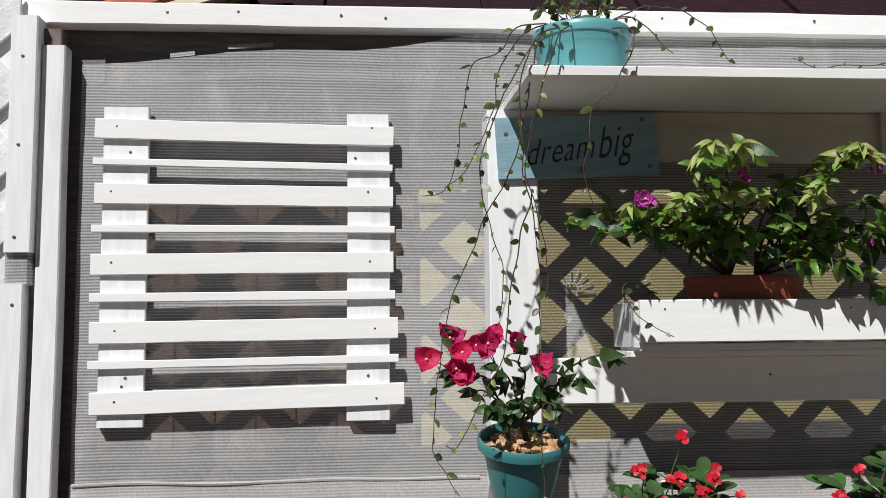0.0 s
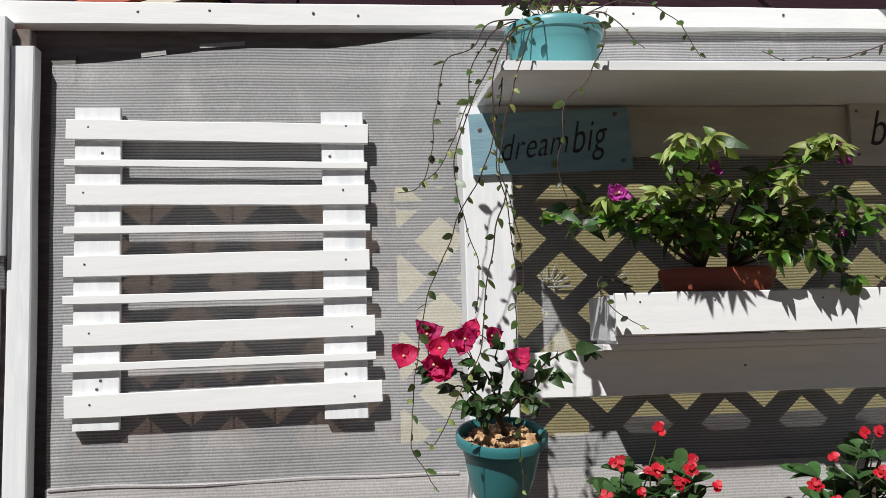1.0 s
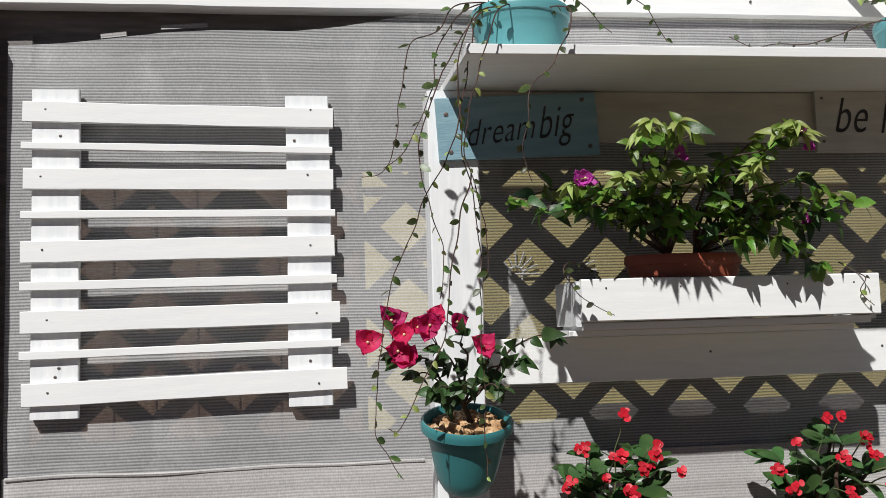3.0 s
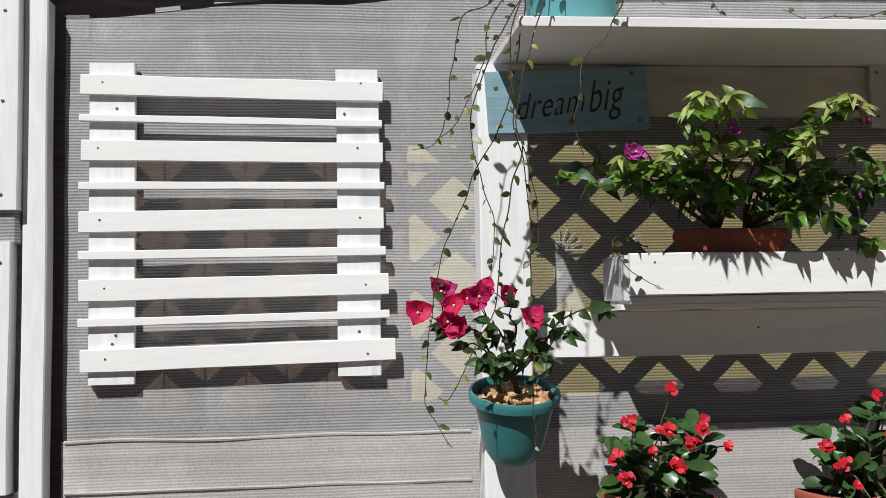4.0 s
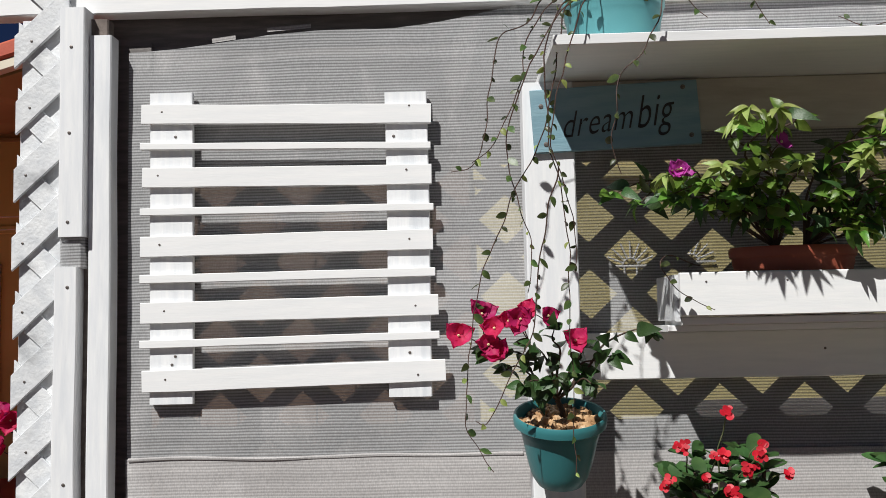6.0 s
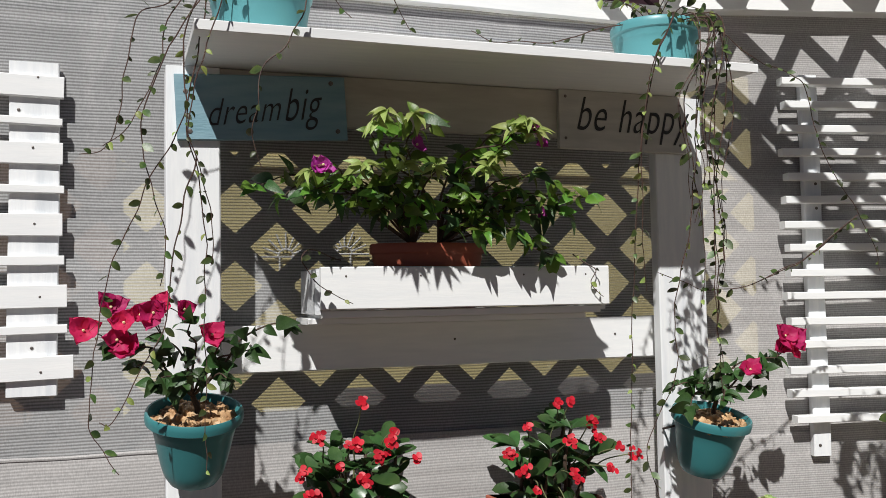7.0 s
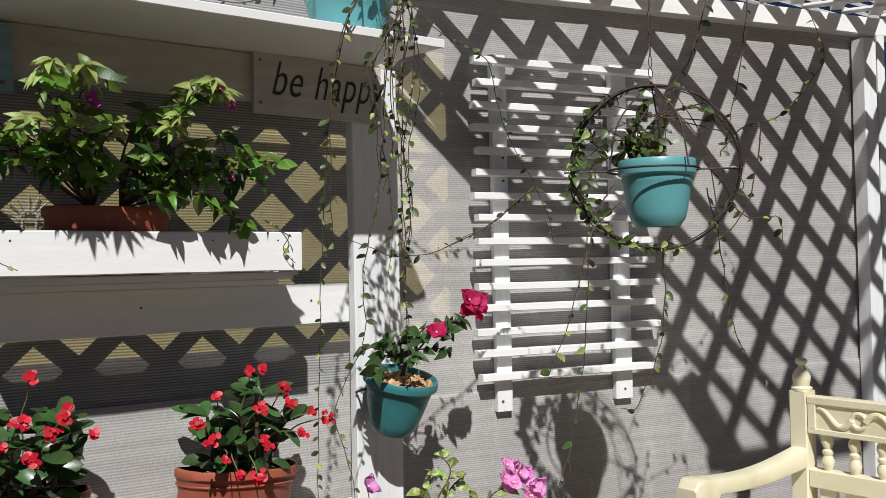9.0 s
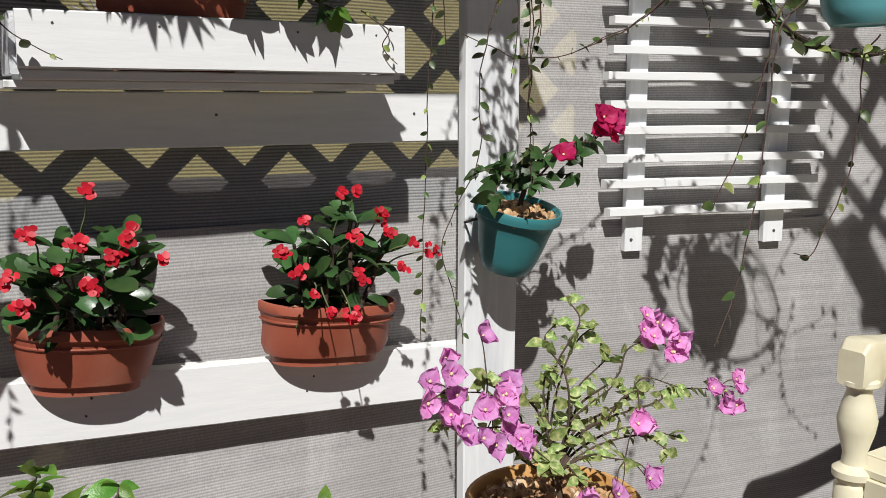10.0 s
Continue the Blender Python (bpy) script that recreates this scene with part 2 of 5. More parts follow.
CREAM = mat("cream_bench_paint", (0.72, 0.67, 0.48), (0.81, 0.76, 0.58), 0.45, 5, bump=0.12, fine=60, stain=(0.6, 0.52, 0.34), stain_scale=4, stain_at=(0.6, 0.78))
WIRE = mat("dark_rusty_wire", (0.03, 0.02, 0.018), (0.07, 0.045, 0.04), 0.6, 60, bump=0.2, metal=0.3)
YELLOW_WALL = mat("pale_yellow_render", (0.66, 0.56, 0.26), (0.74, 0.64, 0.33), 0.85, 3, bump=0.3, fine=60, stain=(0.55, 0.47, 0.25), stain_scale=1.2)
ORANGE_WALL = mat("ochre_render", (0.60, 0.46, 0.16), (0.67, 0.53, 0.20), 0.85, 3, bump=0.25, fine=60, stain=(0.50, 0.29, 0.08), stain_scale=1.0)
TAN_WALL = mat("tan_gable_render", (0.36, 0.25, 0.10), (0.42, 0.30, 0.13), 0.85, 3, bump=0.2, fine=60)
MAROON = mat("dark_maroon_roofing", (0.018, 0.008, 0.012), (0.032, 0.014, 0.02), 0.9, 9, (1, 6, 6), 0.3, 40, spec=0.15)
RED_TILE = mat("red_roof_tile", (0.48, 0.09, 0.05), (0.58, 0.14, 0.07), 0.6, 12, bump=0.2)
CREAM_TRIM = mat("cream_trim", (0.72, 0.65, 0.5), (0.8, 0.74, 0.6), 0.6, 8, bump=0.1)
RED_FLOOR = mat("red_floor_paint", (0.44, 0.07, 0.075), (0.52, 0.10, 0.105), 0.5, 4, bump=0.1, stain=(0.25, 0.05, 0.05), stain_scale=1.5)
GROUND = mat("red_brown_paving", (0.064, 0.042, 0.032), (0.094, 0.062, 0.047), 0.9, 5, bump=0.4, fine=70, stain=(0.05, 0.036, 0.03), stain_scale=0.9)
SHUTTER = mat("off_white_shutter", (0.46, 0.42, 0.42), (0.54, 0.50, 0.50), 0.6, 8, bump=0.1)
BROWN_DOOR = mat("brown_stained_wood", (0.15, 0.09, 0.06), (0.23, 0.15, 0.10), 0.6, 7, (6, 6, 1), 0.3, 40)
METAL_GREY = mat("grey_pipe", (0.4, 0.4, 0.4), (0.5, 0.5, 0.5), 0.5, 10, bump=0.05)

# ---- building helpers ----
W = {}
rng = random.Random(7)
ID = Matrix()


def thing(name, label, category, group="", at=ID, kind=""):
    ob = new(name)
    ob.empty_display_size = 0.05
    ob.matrix_basis = at
    W[ob] = at
    return tagged(ob, label, category, group, kind)


def place(ob, parent, m=ID, local=False):
    """m is in world terms, or in the parent's where local."""
    if parent:
        ob.parent = parent
        ob.matrix_parent_inverse = ID if local else W[parent].inverted()
        W[ob] = W[parent] @ m if local else m
    else:
        W[ob] = m
    ob.matrix_basis = m
    return ob


def mesh_of(name, bm, material, smooth=True):
    me = bpy.data.meshes.new(name)
    bmesh.ops.recalc_face_normals(bm, faces=bm.faces)
    bm.to_mesh(me)
    bm.free()
    me.materials.append(material)
    if smooth:
        me.shade_smooth()
        me.set_sharp_from_angle(angle=radians(38))
    return me


def part(name, bm, material, parent=None, label="", m=ID, local=False, smooth=True):
    ob = new(name, mesh_of(name, bm, material, smooth))
    place(ob, parent, m, local)
    return tagged(ob, label)


def piece(name, me, parent, m, local=False):
    return place(new(name, me), parent, m, local)


def board_bm(lo, hi, bev=0.002, wob=0.0012, seg=10, lean=0.0, seed=0):
    """A sawn board between two corners, its long edges eased, slightly uneven along its length."""
    lo, hi = Vector(lo), Vector(hi)
    size = hi - lo
    ax = max(range(3), key=lambda i: size[i])
    u, v = [i for i in range(3) if i != ax]
    b = min(bev, size[u] * 0.3, size[v] * 0.3)
    ring = []
    for cu, cv, du, dv in ((0, 0, 1, 0), (1, 0, -1, 0), (1, 0, 0, 1), (1, 1, 0, -1), (1, 1, -1, 0), (0, 1, 1, 0), (0, 1, 0, -1), (0, 0, 0, 1)):
        ring.append((lo[u] + cu * size[u] + du * b, lo[v] + cv * size[v] + dv * b))
    bm = bmesh.new()
    rows = []
    for k in range(seg + 1):
        f = k / seg
        row = []
        for i, (pu, pv) in enumerate(ring):
            p = Vector((0, 0, 0))
            p[ax] = lo[ax] + f * size[ax]
            off = noise.noise((f * size[ax] * 5 + seed * 3.7, ((i + 1) // 2 % 4) * 1.7, seed)) * wob
            off2 = noise.noise((f * size[ax] * 3 + seed * 5.1, 7.7, seed)) * wob * 1.5
            p[u] = pu + off2
            p[v] = pv + off + lean * (f - 0.5)
            row.append(bm.verts.new(p))
        rows.append(row)
    for a, c in zip(rows, rows[1:]):
        for i in range(8):
            bm.faces.new((a[i], a[(i + 1) % 8], c[(i + 1) % 8], c[i]))
    bm.faces.new(rows[0])
    bm.faces.new(rows[-1])
    return bm


def lathe_bm(profile, n=40, sx=1.0, sy=1.0, close=True):
    bm = bmesh.new()
    rows = [[bm.verts.new((r * sx * math.cos(2 * math.pi * i / n), r * sy * math.sin(2 * math.pi * i / n), z)) for i in range(n)] for r, z in profile]
    for a, c in zip(rows, rows[1:]):
        for i in range(n):
            bm.faces.new((a[i], a[(i + 1) % n], c[(i + 1) % n], c[i]))
    if close:
        bm.faces.new(rows[0])
        bm.faces.new(rows[-1])
    return bm


def smooth_path(pts, step=6):
    pts = [Vector(p) for p in pts]
    if len(pts) < 3:
        return pts
    q = [pts[0] * 2 - pts[1]] + pts + [pts[-1] * 2 - pts[-2]]
    out = []
    for i in range(1, len(q) - 2):
        a, b, c, d = q[i - 1:i + 3]
        for k in range(step):
            t = k / step
            out.append(0.5 * (2 * b + (c - a) * t + (2 * a - 5 * b + 4 * c - d) * t * t + (3 * b - a - 3 * c + d) * t ** 3))
    return out + [pts[-1]]


def tube_bm(pts, r0, r1=None, n=6, bm=None, caps=True):
    bm = bm or bmesh.new()
    r1 = r0 if r1 is None else r1
    rows = []
    side = None
    for k, p in enumerate(pts):
        d = (pts[min(k + 1, len(pts) - 1)] - pts[max(k - 1, 0)]).normalized()
        if side is None:
            side = d.orthogonal().normalized()
        side = (side - d * side.dot(d)).normalized()
        up = d.cross(side)
        r = r0 + (r1 - r0) * k / max(1, len(pts) - 1)
        rows.append([bm.verts.new(p + r * (side * math.cos(2 * math.pi * i / n) + up * math.sin(2 * math.pi * i / n))) for i in range(n)])
    for a, c in zip(rows, rows[1:]):
        for i in range(n):
            bm.faces.new((a[i], a[(i + 1) % n], c[(i + 1) % n], c[i]))
    if caps:
        bm.faces.new(rows[0])
        bm.faces.new(rows[-1])
    return bm


def leaf_mesh(name, length, width, material, fold=0.25, curl=0.3, widest=0.4, tip=1.0, seg=6):
    """A leaf blade along x, folded along its midrib and curled; with a short stalk's gap."""
    bm = bmesh.new()
    rows = []
    for k in range(seg + 1):
        f = k / seg
        if f < widest:
            w = math.sin(0.5 * math.pi * f / widest) ** 0.75
        else:
            w = math.cos(0.5 * math.pi * (f - widest) / (1 - widest)) ** tip
        w = max(w, 0.02) * width / 2
        z = -curl * length * f * f
        rows.append((bm.verts.new((length * f, -w, z + fold * w)), bm.verts.new((length * f, 0, z)), bm.verts.new((length * f, w, z + fold * w))))
    for a, c in zip(rows, rows[1:]):
        for i in (0, 1):
            bm.faces.new((a[i], a[i + 1], c[i + 1], c[i]))
    me = bpy.data.meshes.new(name)
    bm.to_mesh(me)
    bm.free()
    me.materials.append(material)
    me.shade_smooth()
    return me


def aim(pos, way, normal, s=1.0):
    """A pose at pos whose x runs along way and whose z leans to normal."""
    x = Vector(way).normalized()
    y = Vector(normal).cross(x)
    if y.length < 1e-4:
        y = x.orthogonal()
    y.normalize()
    z = x.cross(y)
    m = Matrix((x, y, z)).transposed().to_4x4()
    return Matrix.Translation(pos) @ m @ Matrix.Diagonal((s, s, s, 1))


def rand_dir(r, flat=0.6):
    a = r.uniform(0, 2 * math.pi)
    return Vector((math.cos(a), math.sin(a), r.uniform(-flat, flat))).normalized()


def leaves_along(parent, pts, meshes, step, size, r, start=0.25, toward=(0, -1, 0.4), name="leaf"):
    """Leaves set along a stem, turned out from it, faces tending to the light."""
    done, k = 0.0, 0
    total = sum((b - a).length for a, b in zip(pts, pts[1:]))
    want = total * start
    for a, b in zip(pts, pts[1:]):
        seg = (b - a).length
        while want < done + seg:
            p = a.lerp(b, (want - done) / seg)
            along = (b - a).normalized()
            out = rand_dir(r, 0.5)
            out = (out - along * out.dot(along)).normalized()
            way = (out + along * r.uniform(0.1, 0.7) + Vector((0, -0.25, -0.25))).normalized()
            normal = Vector(toward) + rand_dir(r) * 0.9
            piece(name, r.choice(meshes), parent, aim(p, way, normal, size * r.uniform(0.6, 1.15)))
            want += step * r.uniform(0.6, 1.4)
            k += 1
        done += seg
    return k


def stem(parent, pts, r0, r1, material, name="stem", n=6):
    return part(name, tube_bm(pts, r0, r1, n), material, parent)


def bent(a, b, r, sag=0.15, n=3):
    """A bending way from a to b."""
    a, b = Vector(a), Vector(b)
    d = (b - a).length
    mids = [a.lerp(b, (i + 1) / (n + 1)) + rand_dir(r) * d * sag * 0.5 + Vector((0, 0, d * sag * math.sin(math.pi * (i + 1) / (n + 1)))) for i in range(n)]
    return smooth_path([a] + mids + [b], 5)


def stones_bm(cx, cy, z, rx, ry, n, r, low=0.006, high=0.013, dome=0.01):
    bm = bmesh.new()
    for i in range(n):
        a, q = r.uniform(0, 2 * math.pi), math.sqrt(r.random())
        s = r.uniform(low, high)
        m = Matrix.Translation((cx + rx * q * math.cos(a), cy + ry * q * math.sin(a), z + dome * (1 - q * q) + r.uniform(-0.003, 0.004)))
        m = m @ Euler((r.uniform(0, 6), r.uniform(0, 6), r.uniform(0, 6))).to_matrix().to_4x4() @ Matrix.Diagonal((s * r.uniform(0.8, 1.4), s, s * r.uniform(0.5, 0.9), 1))
        got = bmesh.ops.create_icosphere(bm, subdivisions=1, radius=1.0, matrix=m)
        for v in got["verts"]:
            v.co += rand_dir(r) * s * 0.12
    return bm


def nail(parent, x, y, z, r=0.004, m=ID, local=False):
    bm = lathe_bm([(r * 0.2, -0.001), (r, -0.001), (r, 0.0008), (r * 0.5, 0.0014)], 10)
    part("nail", bm, NAIL, parent, m=m @ pose(x, y, z, 90, 0, 0), local=local)

# ---- the large structure ----
FLOOR = 0.2
RIGHT = pose(1.8, 2.335, 0, 0, 0, -11.31)   # the right-hand panel's own axes: x along it, y into it

bm = bmesh.new()
bmesh.ops.create_grid(bm, x_segments=24, y_segments=24, size=60)
bm.transform(Matrix.Translation((0, 0, FLOOR)))
tagged(part("ground", bm, GROUND), "red-brown paved ground round the garden fence", "ground", kind="structure")


def sheet_bm(x0, x1, z0, z1, y, nx, nz, top=None, seed=0.0):
    """A hanging cloth with slow folds; top(x) gives the height of its upper edge."""
    bm = bmesh.new()
    rows = []
    for j in range(nz + 1):
        row = []
        for i in range(nx + 1):
            x = x0 + (x1 - x0) * i / nx
            zt = top(x) if top else z1
            z = z0 + (zt - z0) * j / nz
            dy = 0.004 * noise.noise((x * 2.5, z * 3.0, seed)) + 0.0015 * noise.noise((x * 9, z * 1.5, seed + 4)) + 0.002 * noise.noise((x * 1.1, z * 16, seed + 9))
            row.append(bm.verts.new((x, y + dy, z)))
        rows.append(row)
    for a, c in zip(rows, rows[1:]):
        for i in range(nx):
            bm.faces.new((a[i], a[i + 1], c[i + 1], c[i]))
    return bm


def ragged(x):
    f = max(0.0, min(1.0, (x + 0.54) / 0.5))
    g = max(0.0, min(1.0, (x - 0.1) / 0.5))
    return 2.168 + 0.042 * f * f * (3 - 2 * f) + 0.065 * g * g * (3 - 2 * g) + 0.003 * noise.noise((x * 14, 2, 3))


net_l = thing("shade_net", "grey ribbed shade net stretched over a lattice fence", "shade net", kind="structure")
part("upper_sheet", sheet_bm(-0.537, 1.80, 1.14, 2.26, 2.335, 60, 30, ragged), NET, net_l)
part("lower_sheet", sheet_bm(-0.537, 1.80, FLOOR, 1.165, 2.328, 60, 24, seed=3.0), NET_LOW, net_l)
for z, seed in ((1.163, 1.0), (1.047, 6.0)):
    way = [Vector((-0.53 + 0.05 * i, 2.3265, z + 0.006 * noise.noise((i * 0.21, seed, 0)))) for i in range(20)]
    part("crease", tube_bm(way, 0.0045, n=6), NET_LOW, net_l)
net_r = thing("shade_net", "grey ribbed shade net stretched over the angled fence panel", "shade net", at=RIGHT, kind="structure")
part("upper_sheet", sheet_bm(0.0, 2.02, 1.08, 2.34, 0.0, 50, 30, seed=5.0), NET_DENSE, net_r, local=True)
part("lower_sheet", sheet_bm(0.0, 2.02, FLOOR, 1.105, -0.007, 50, 24, seed=8.0), NET_DENSE, net_r, local=True)


def lattice(name, label, x0, x1, z0, z1, y, cx, cz, half, width, thick, at, local, wood, tall=1.0):
    """Two layers of crossing slats; cx, cz a crossing-free opening's middle, half its distance to the next crossing."""
    th = thing(name, label, "lattice", at=at, kind="structure")
    for layer, sgn in ((0, 1), (1, -1)):
        slope = sgn * tall
        span = []
        for k in range(-60, 61):
            c = (cz - slope * cx) + (2 * k + 1) * half * tall
            pts = []
            for x in (x0, x1):
                z = slope * x + c
                if z0 <= z <= z1:
                    pts.append((x, z))
            for z in (z0, z1):
                x = (z - c) / slope
                if x0 < x < x1:
                    pts.append((x, z))
            if len(pts) == 2 and abs(pts[0][0] - pts[1][0]) > 0.02:
                span.append(sorted(pts))
        for k, ((xa, za), (xb, zb)) in enumerate(span):
            length = math.hypot(xb - xa, zb - za)
            bm = board_bm((-length / 2, -thick / 2, -width / 2), (length / 2, thick / 2, width / 2), 0.0012, 0.001, 4, seed=k + 40 * layer)
            part("slat", bm, wood, th, m=pose((xa + xb) / 2, y + layer * (thick + 0.0006), (za + zb) / 2, 0, -math.degrees(math.atan2(zb - za, xb - xa)), 0), local=local)
    return th


lattice("lattice_panel", "diagonal wooden lattice behind the shade net", -0.50, 1.80, 1.08, 1.885, 2.346, 0.697, 1.633, 0.101, 0.048, 0.006, ID, False, SHADE_BROWN_WOOD, 0.93)
lattice("lattice_panel", "diagonal wooden lattice behind the angled shade net", 0.0, 2.0, 1.02, 2.32, 0.012, 0.06, 1.55, 0.0925, 0.046, 0.006, RIGHT, True, SHADE_BROWN_WOOD)

# rails on top
rail = thing("top_rail", "white painted timber rail along the fence top", "rail", kind="structure")
part("board", board_bm((-1.15, 2.308, 2.259), (1.80, 2.36, 2.316), 0.003, 0.003, 24, seed=1), WHITE_H, rail)
for x in (-0.72, -0.33, -0.16, 0.09, 0.2, 0.9, 1.3):
    nail(rail, x, 2.3075, 2.288 + 0.008 * math.sin(x * 30), 0.0035)
rail_r = thing("top_rail", "white painted timber rail on the angled fence panel", "rail", at=RIGHT, kind="structure")
part("board", board_bm((0.02, -0.047, 2.322), (2.3, 0.02, 2.389), 0.003, 0.003, 20, seed=2), WHITE_H, rail_r, m=pose(0, 0, -0.022, 0, -0.6, 0), local=True)
# dark boards put in where only shaded gaps show round the net
back = thing("backing_board", "dark stand-in board for the shaded gap behind the net's torn top", "board", kind="structure")
part("board", board_bm((-0.62, 2.375, 2.06), (0.75, 2.395, 2.30), 0.002, 0.002, 12, seed=3), SHADE_DARK_WOOD, back)
part("rail", board_bm((-0.48, 2.362, 1.868), (1.79, 2.374, 2.055), 0.002, 0.002, 12, seed=8), SHADE_BROWN_WOOD, back)
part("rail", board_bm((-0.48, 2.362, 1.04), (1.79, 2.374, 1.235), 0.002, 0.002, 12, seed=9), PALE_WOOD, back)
part("board", board_bm((-0.60, 2.366, FLOOR), (-0.49, 2.374, 2.20), 0.002, 0.002, 12, seed=4), SHADE_DARK_WOOD, back)
# added boards that darken the shade seen through this net
back_r = thing("backing_board", "added dark boards that deepen the angled net's shade", "board", at=RIGHT, kind="structure")
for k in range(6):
    part("board", board_bm((0.27 + k * 0.30, 0.03, FLOOR), (0.565 + k * 0.30, 0.045, 2.36), 0.002, 0.002, 10, seed=k), SHADE_DARK_WOOD, back_r, local=True)
torn = thing("net_scrap", "torn pale scraps of net at the sheet's upper edge", "net scrap")
for x0, x1, z, tilt in ((-0.19, -0.08, 2.222, 4), (-0.33, -0.27, 2.198, 7)):
    part("scrap", sheet_bm(-(x1 - x0) / 2, (x1 - x0) / 2, -0.005, 0.006, 0, 10, 3, seed=x0), NET_DENSE, torn, m=pose((x0 + x1) / 2, 2.345, z, 0, -tilt, 0))

# lattice roof over the right-hand side, from whose underside the crossed shade falls
roof = thing("pergola_roof", "white timber lattice roof over the bench corner", "pergola roof", at=RIGHT, kind="structure")
ROOF_Z = 2.40
DU, DV = 0.0995, 0.1116
EDGE = (0.100, -0.135)


def roof_slat(a, b, width, z, seed, name="slat"):
    a, b = Vector((a[0], a[1], 0)), Vector((b[0], b[1], 0))
    d = b - a
    bm = board_bm((-d.length / 2, -width / 2, -0.005), (d.length / 2, width / 2, 0.005), 0.0012, 0.001, 6, seed=seed)
    part(name, bm, WHITE_H, roof, m=Matrix.Translation((a + b) / 2 + Vector((0, 0, z))) @ pose(0, 0, 0, 0, 0, math.degrees(math.atan2(d.y, d.x))), local=True)


# left edge runs from the wall outward along a slat's direction
P0 = Vector((0.02, -0.29))
ED = Vector(EDGE)
ALONG = Vector((DU, -DV))
for i in range(-1, 30):
    # one layer, running out from the fence and to the right
    base = P0 + Vector((2 * DU * (i + 0.468), 0))
    a = base + ALONG * ((-0.03 - base.y) / ALONG.y)
    b = base + ALONG * ((-1.38 - base.y) / ALONG.y)
    if a.x > 2.5:
        break
    if b.x > 2.5:
        b = a + ALONG * ((2.5 - a.x) / ALONG.x)
    roof_slat(a, b, 0.047, ROOF_Z, i)
OTHER = Vector((-DU, -DV))
for i in range(-1, 40):
    base = P0 + Vector((2 * DU * (i + 0.021), 0))
    t0 = (-0.03 - base.y) / OTHER.y
    t1 = (-1.38 - base.y) / OTHER.y
    a = base + OTHER * t0
    # meets the slanted edge at
    det = OTHER.x * (-ED.y) - (-ED.x) * OTHER.y
    rhs = P0 - base
    tt = (rhs.x * (-ED.y) - (-ED.x) * rhs.y) / det
    t1 = min(t1, tt)
    if a.x > 2.5:
        t0 = (2.5 - base.x) / OTHER.x
        a = base + OTHER * t0
    if t1 > t0 + 0.3:
        roof_slat(a, base + OTHER * t1, 0.047, ROOF_Z + 0.0105, i + 50)
s0 = P0 + ED * ((-0.03 - P0.y) / ED.y)
s1 = P0 + ED * ((-1.16 - P0.y) / ED.y)
roof_slat(s0 + Vector((0.02, 0)), s1 + Vector((0.02, 0)), 0.085, ROOF_Z - 0.012, 90, "edge_board")
roof_slat(s1 + Vector((0.085, 0.03)), s1 + Vector((0.26, -0.32)), 0.13, ROOF_Z - 0.024, 91, "edge_board")
roof_slat((s1.x + 0.1, -1.40), (2.5, -1.40), 0.06, ROOF_Z - 0.012, 92, "edge_board")
part("post", board_bm((2.43, -1.43, FLOOR), (2.49, -1.37, ROOF_Z - 0.02), 0.003, 0.002, 12, seed=22), WHITE_V, roof, local=True)

# posts at the ends and of the planter stand


def post(label, lo, hi, seed, nails=(), name="fence_post", at=ID, local=False, material=None):
    th = thing(name, label, "post", at=at, kind="structure")
    part("timber", board_bm(lo, hi, 0.003, 0.002, 16, seed=seed), material or WHITE_V, th, local=local)
    for x, z in nails:
        nail(th, x, lo[1] - 0.0005, z, 0.004, local=local)
    return th


post("white painted upper length of the corner post", (-0.674, 2.25, 1.70), (-0.613, 2.307, 2.258), 11, ((-0.645, 2.16), (-0.648, 1.95), (-0.65, 1.735)))
post("white painted lower length of the corner post", (-0.684, 2.252, 1.062), (-0.628, 2.305, 1.628), 12, ((-0.65, 1.58), (-0.655, 1.12)))
post("white painted timber upright beside the corner post", (-0.612, 2.276, 1.036), (-0.558, 2.325, 2.195), 13)
post("bare grey timber core of the corner post", (-0.668, 2.29, FLOOR), (-0.57, 2.33, 2.24), 14, material=SHADE_BROWN_WOOD)
wrap = thing("net_wrap", "grey net bandage round the corner post's joint", "net wrap")
part("cloth", board_bm((-0.678, 2.262, 1.625), (-0.618, 2.31, 1.703), 0.008, 0.003, 8, seed=5), NET, wrap)
wrap2 = thing("net_wrap", "grey net bandage at the corner post's foot", "net wrap")
part("cloth", board_bm((-0.68, 2.272, 0.70), (-0.615, 2.32, 1.062), 0.008, 0.004, 8, seed=6), NET, wrap2)
post("white painted left upright of the planter stand", (0.43, 2.157, FLOOR), (0.545, 2.256, 2.0165), 15, name="stand_post")
post("white painted right upright of the planter stand", (1.645, 2.157, FLOOR), (1.787, 2.192, 2.0165), 16, name="stand_post")
post("white painted end post of the angled panel", (1.935, -0.07, FLOOR), (2.0, -0.012, 2.30), 17, at=RIGHT, local=True)
post("grey painted batten beside the end post", (2.03, -0.05, FLOOR), (2.07, 0.0, 2.32), 18, at=RIGHT, local=True)

# scrap lattice strip at the far left
strip = thing("lattice_strip", "white painted offcut of close diagonal lattice", "lattice", kind="structure")
part("back_board", board_bm((-0.792, 2.302, 0.75), (-0.66, 2.312, 2.245), 0.002, 0.002, 14, seed=21), WORN, strip)


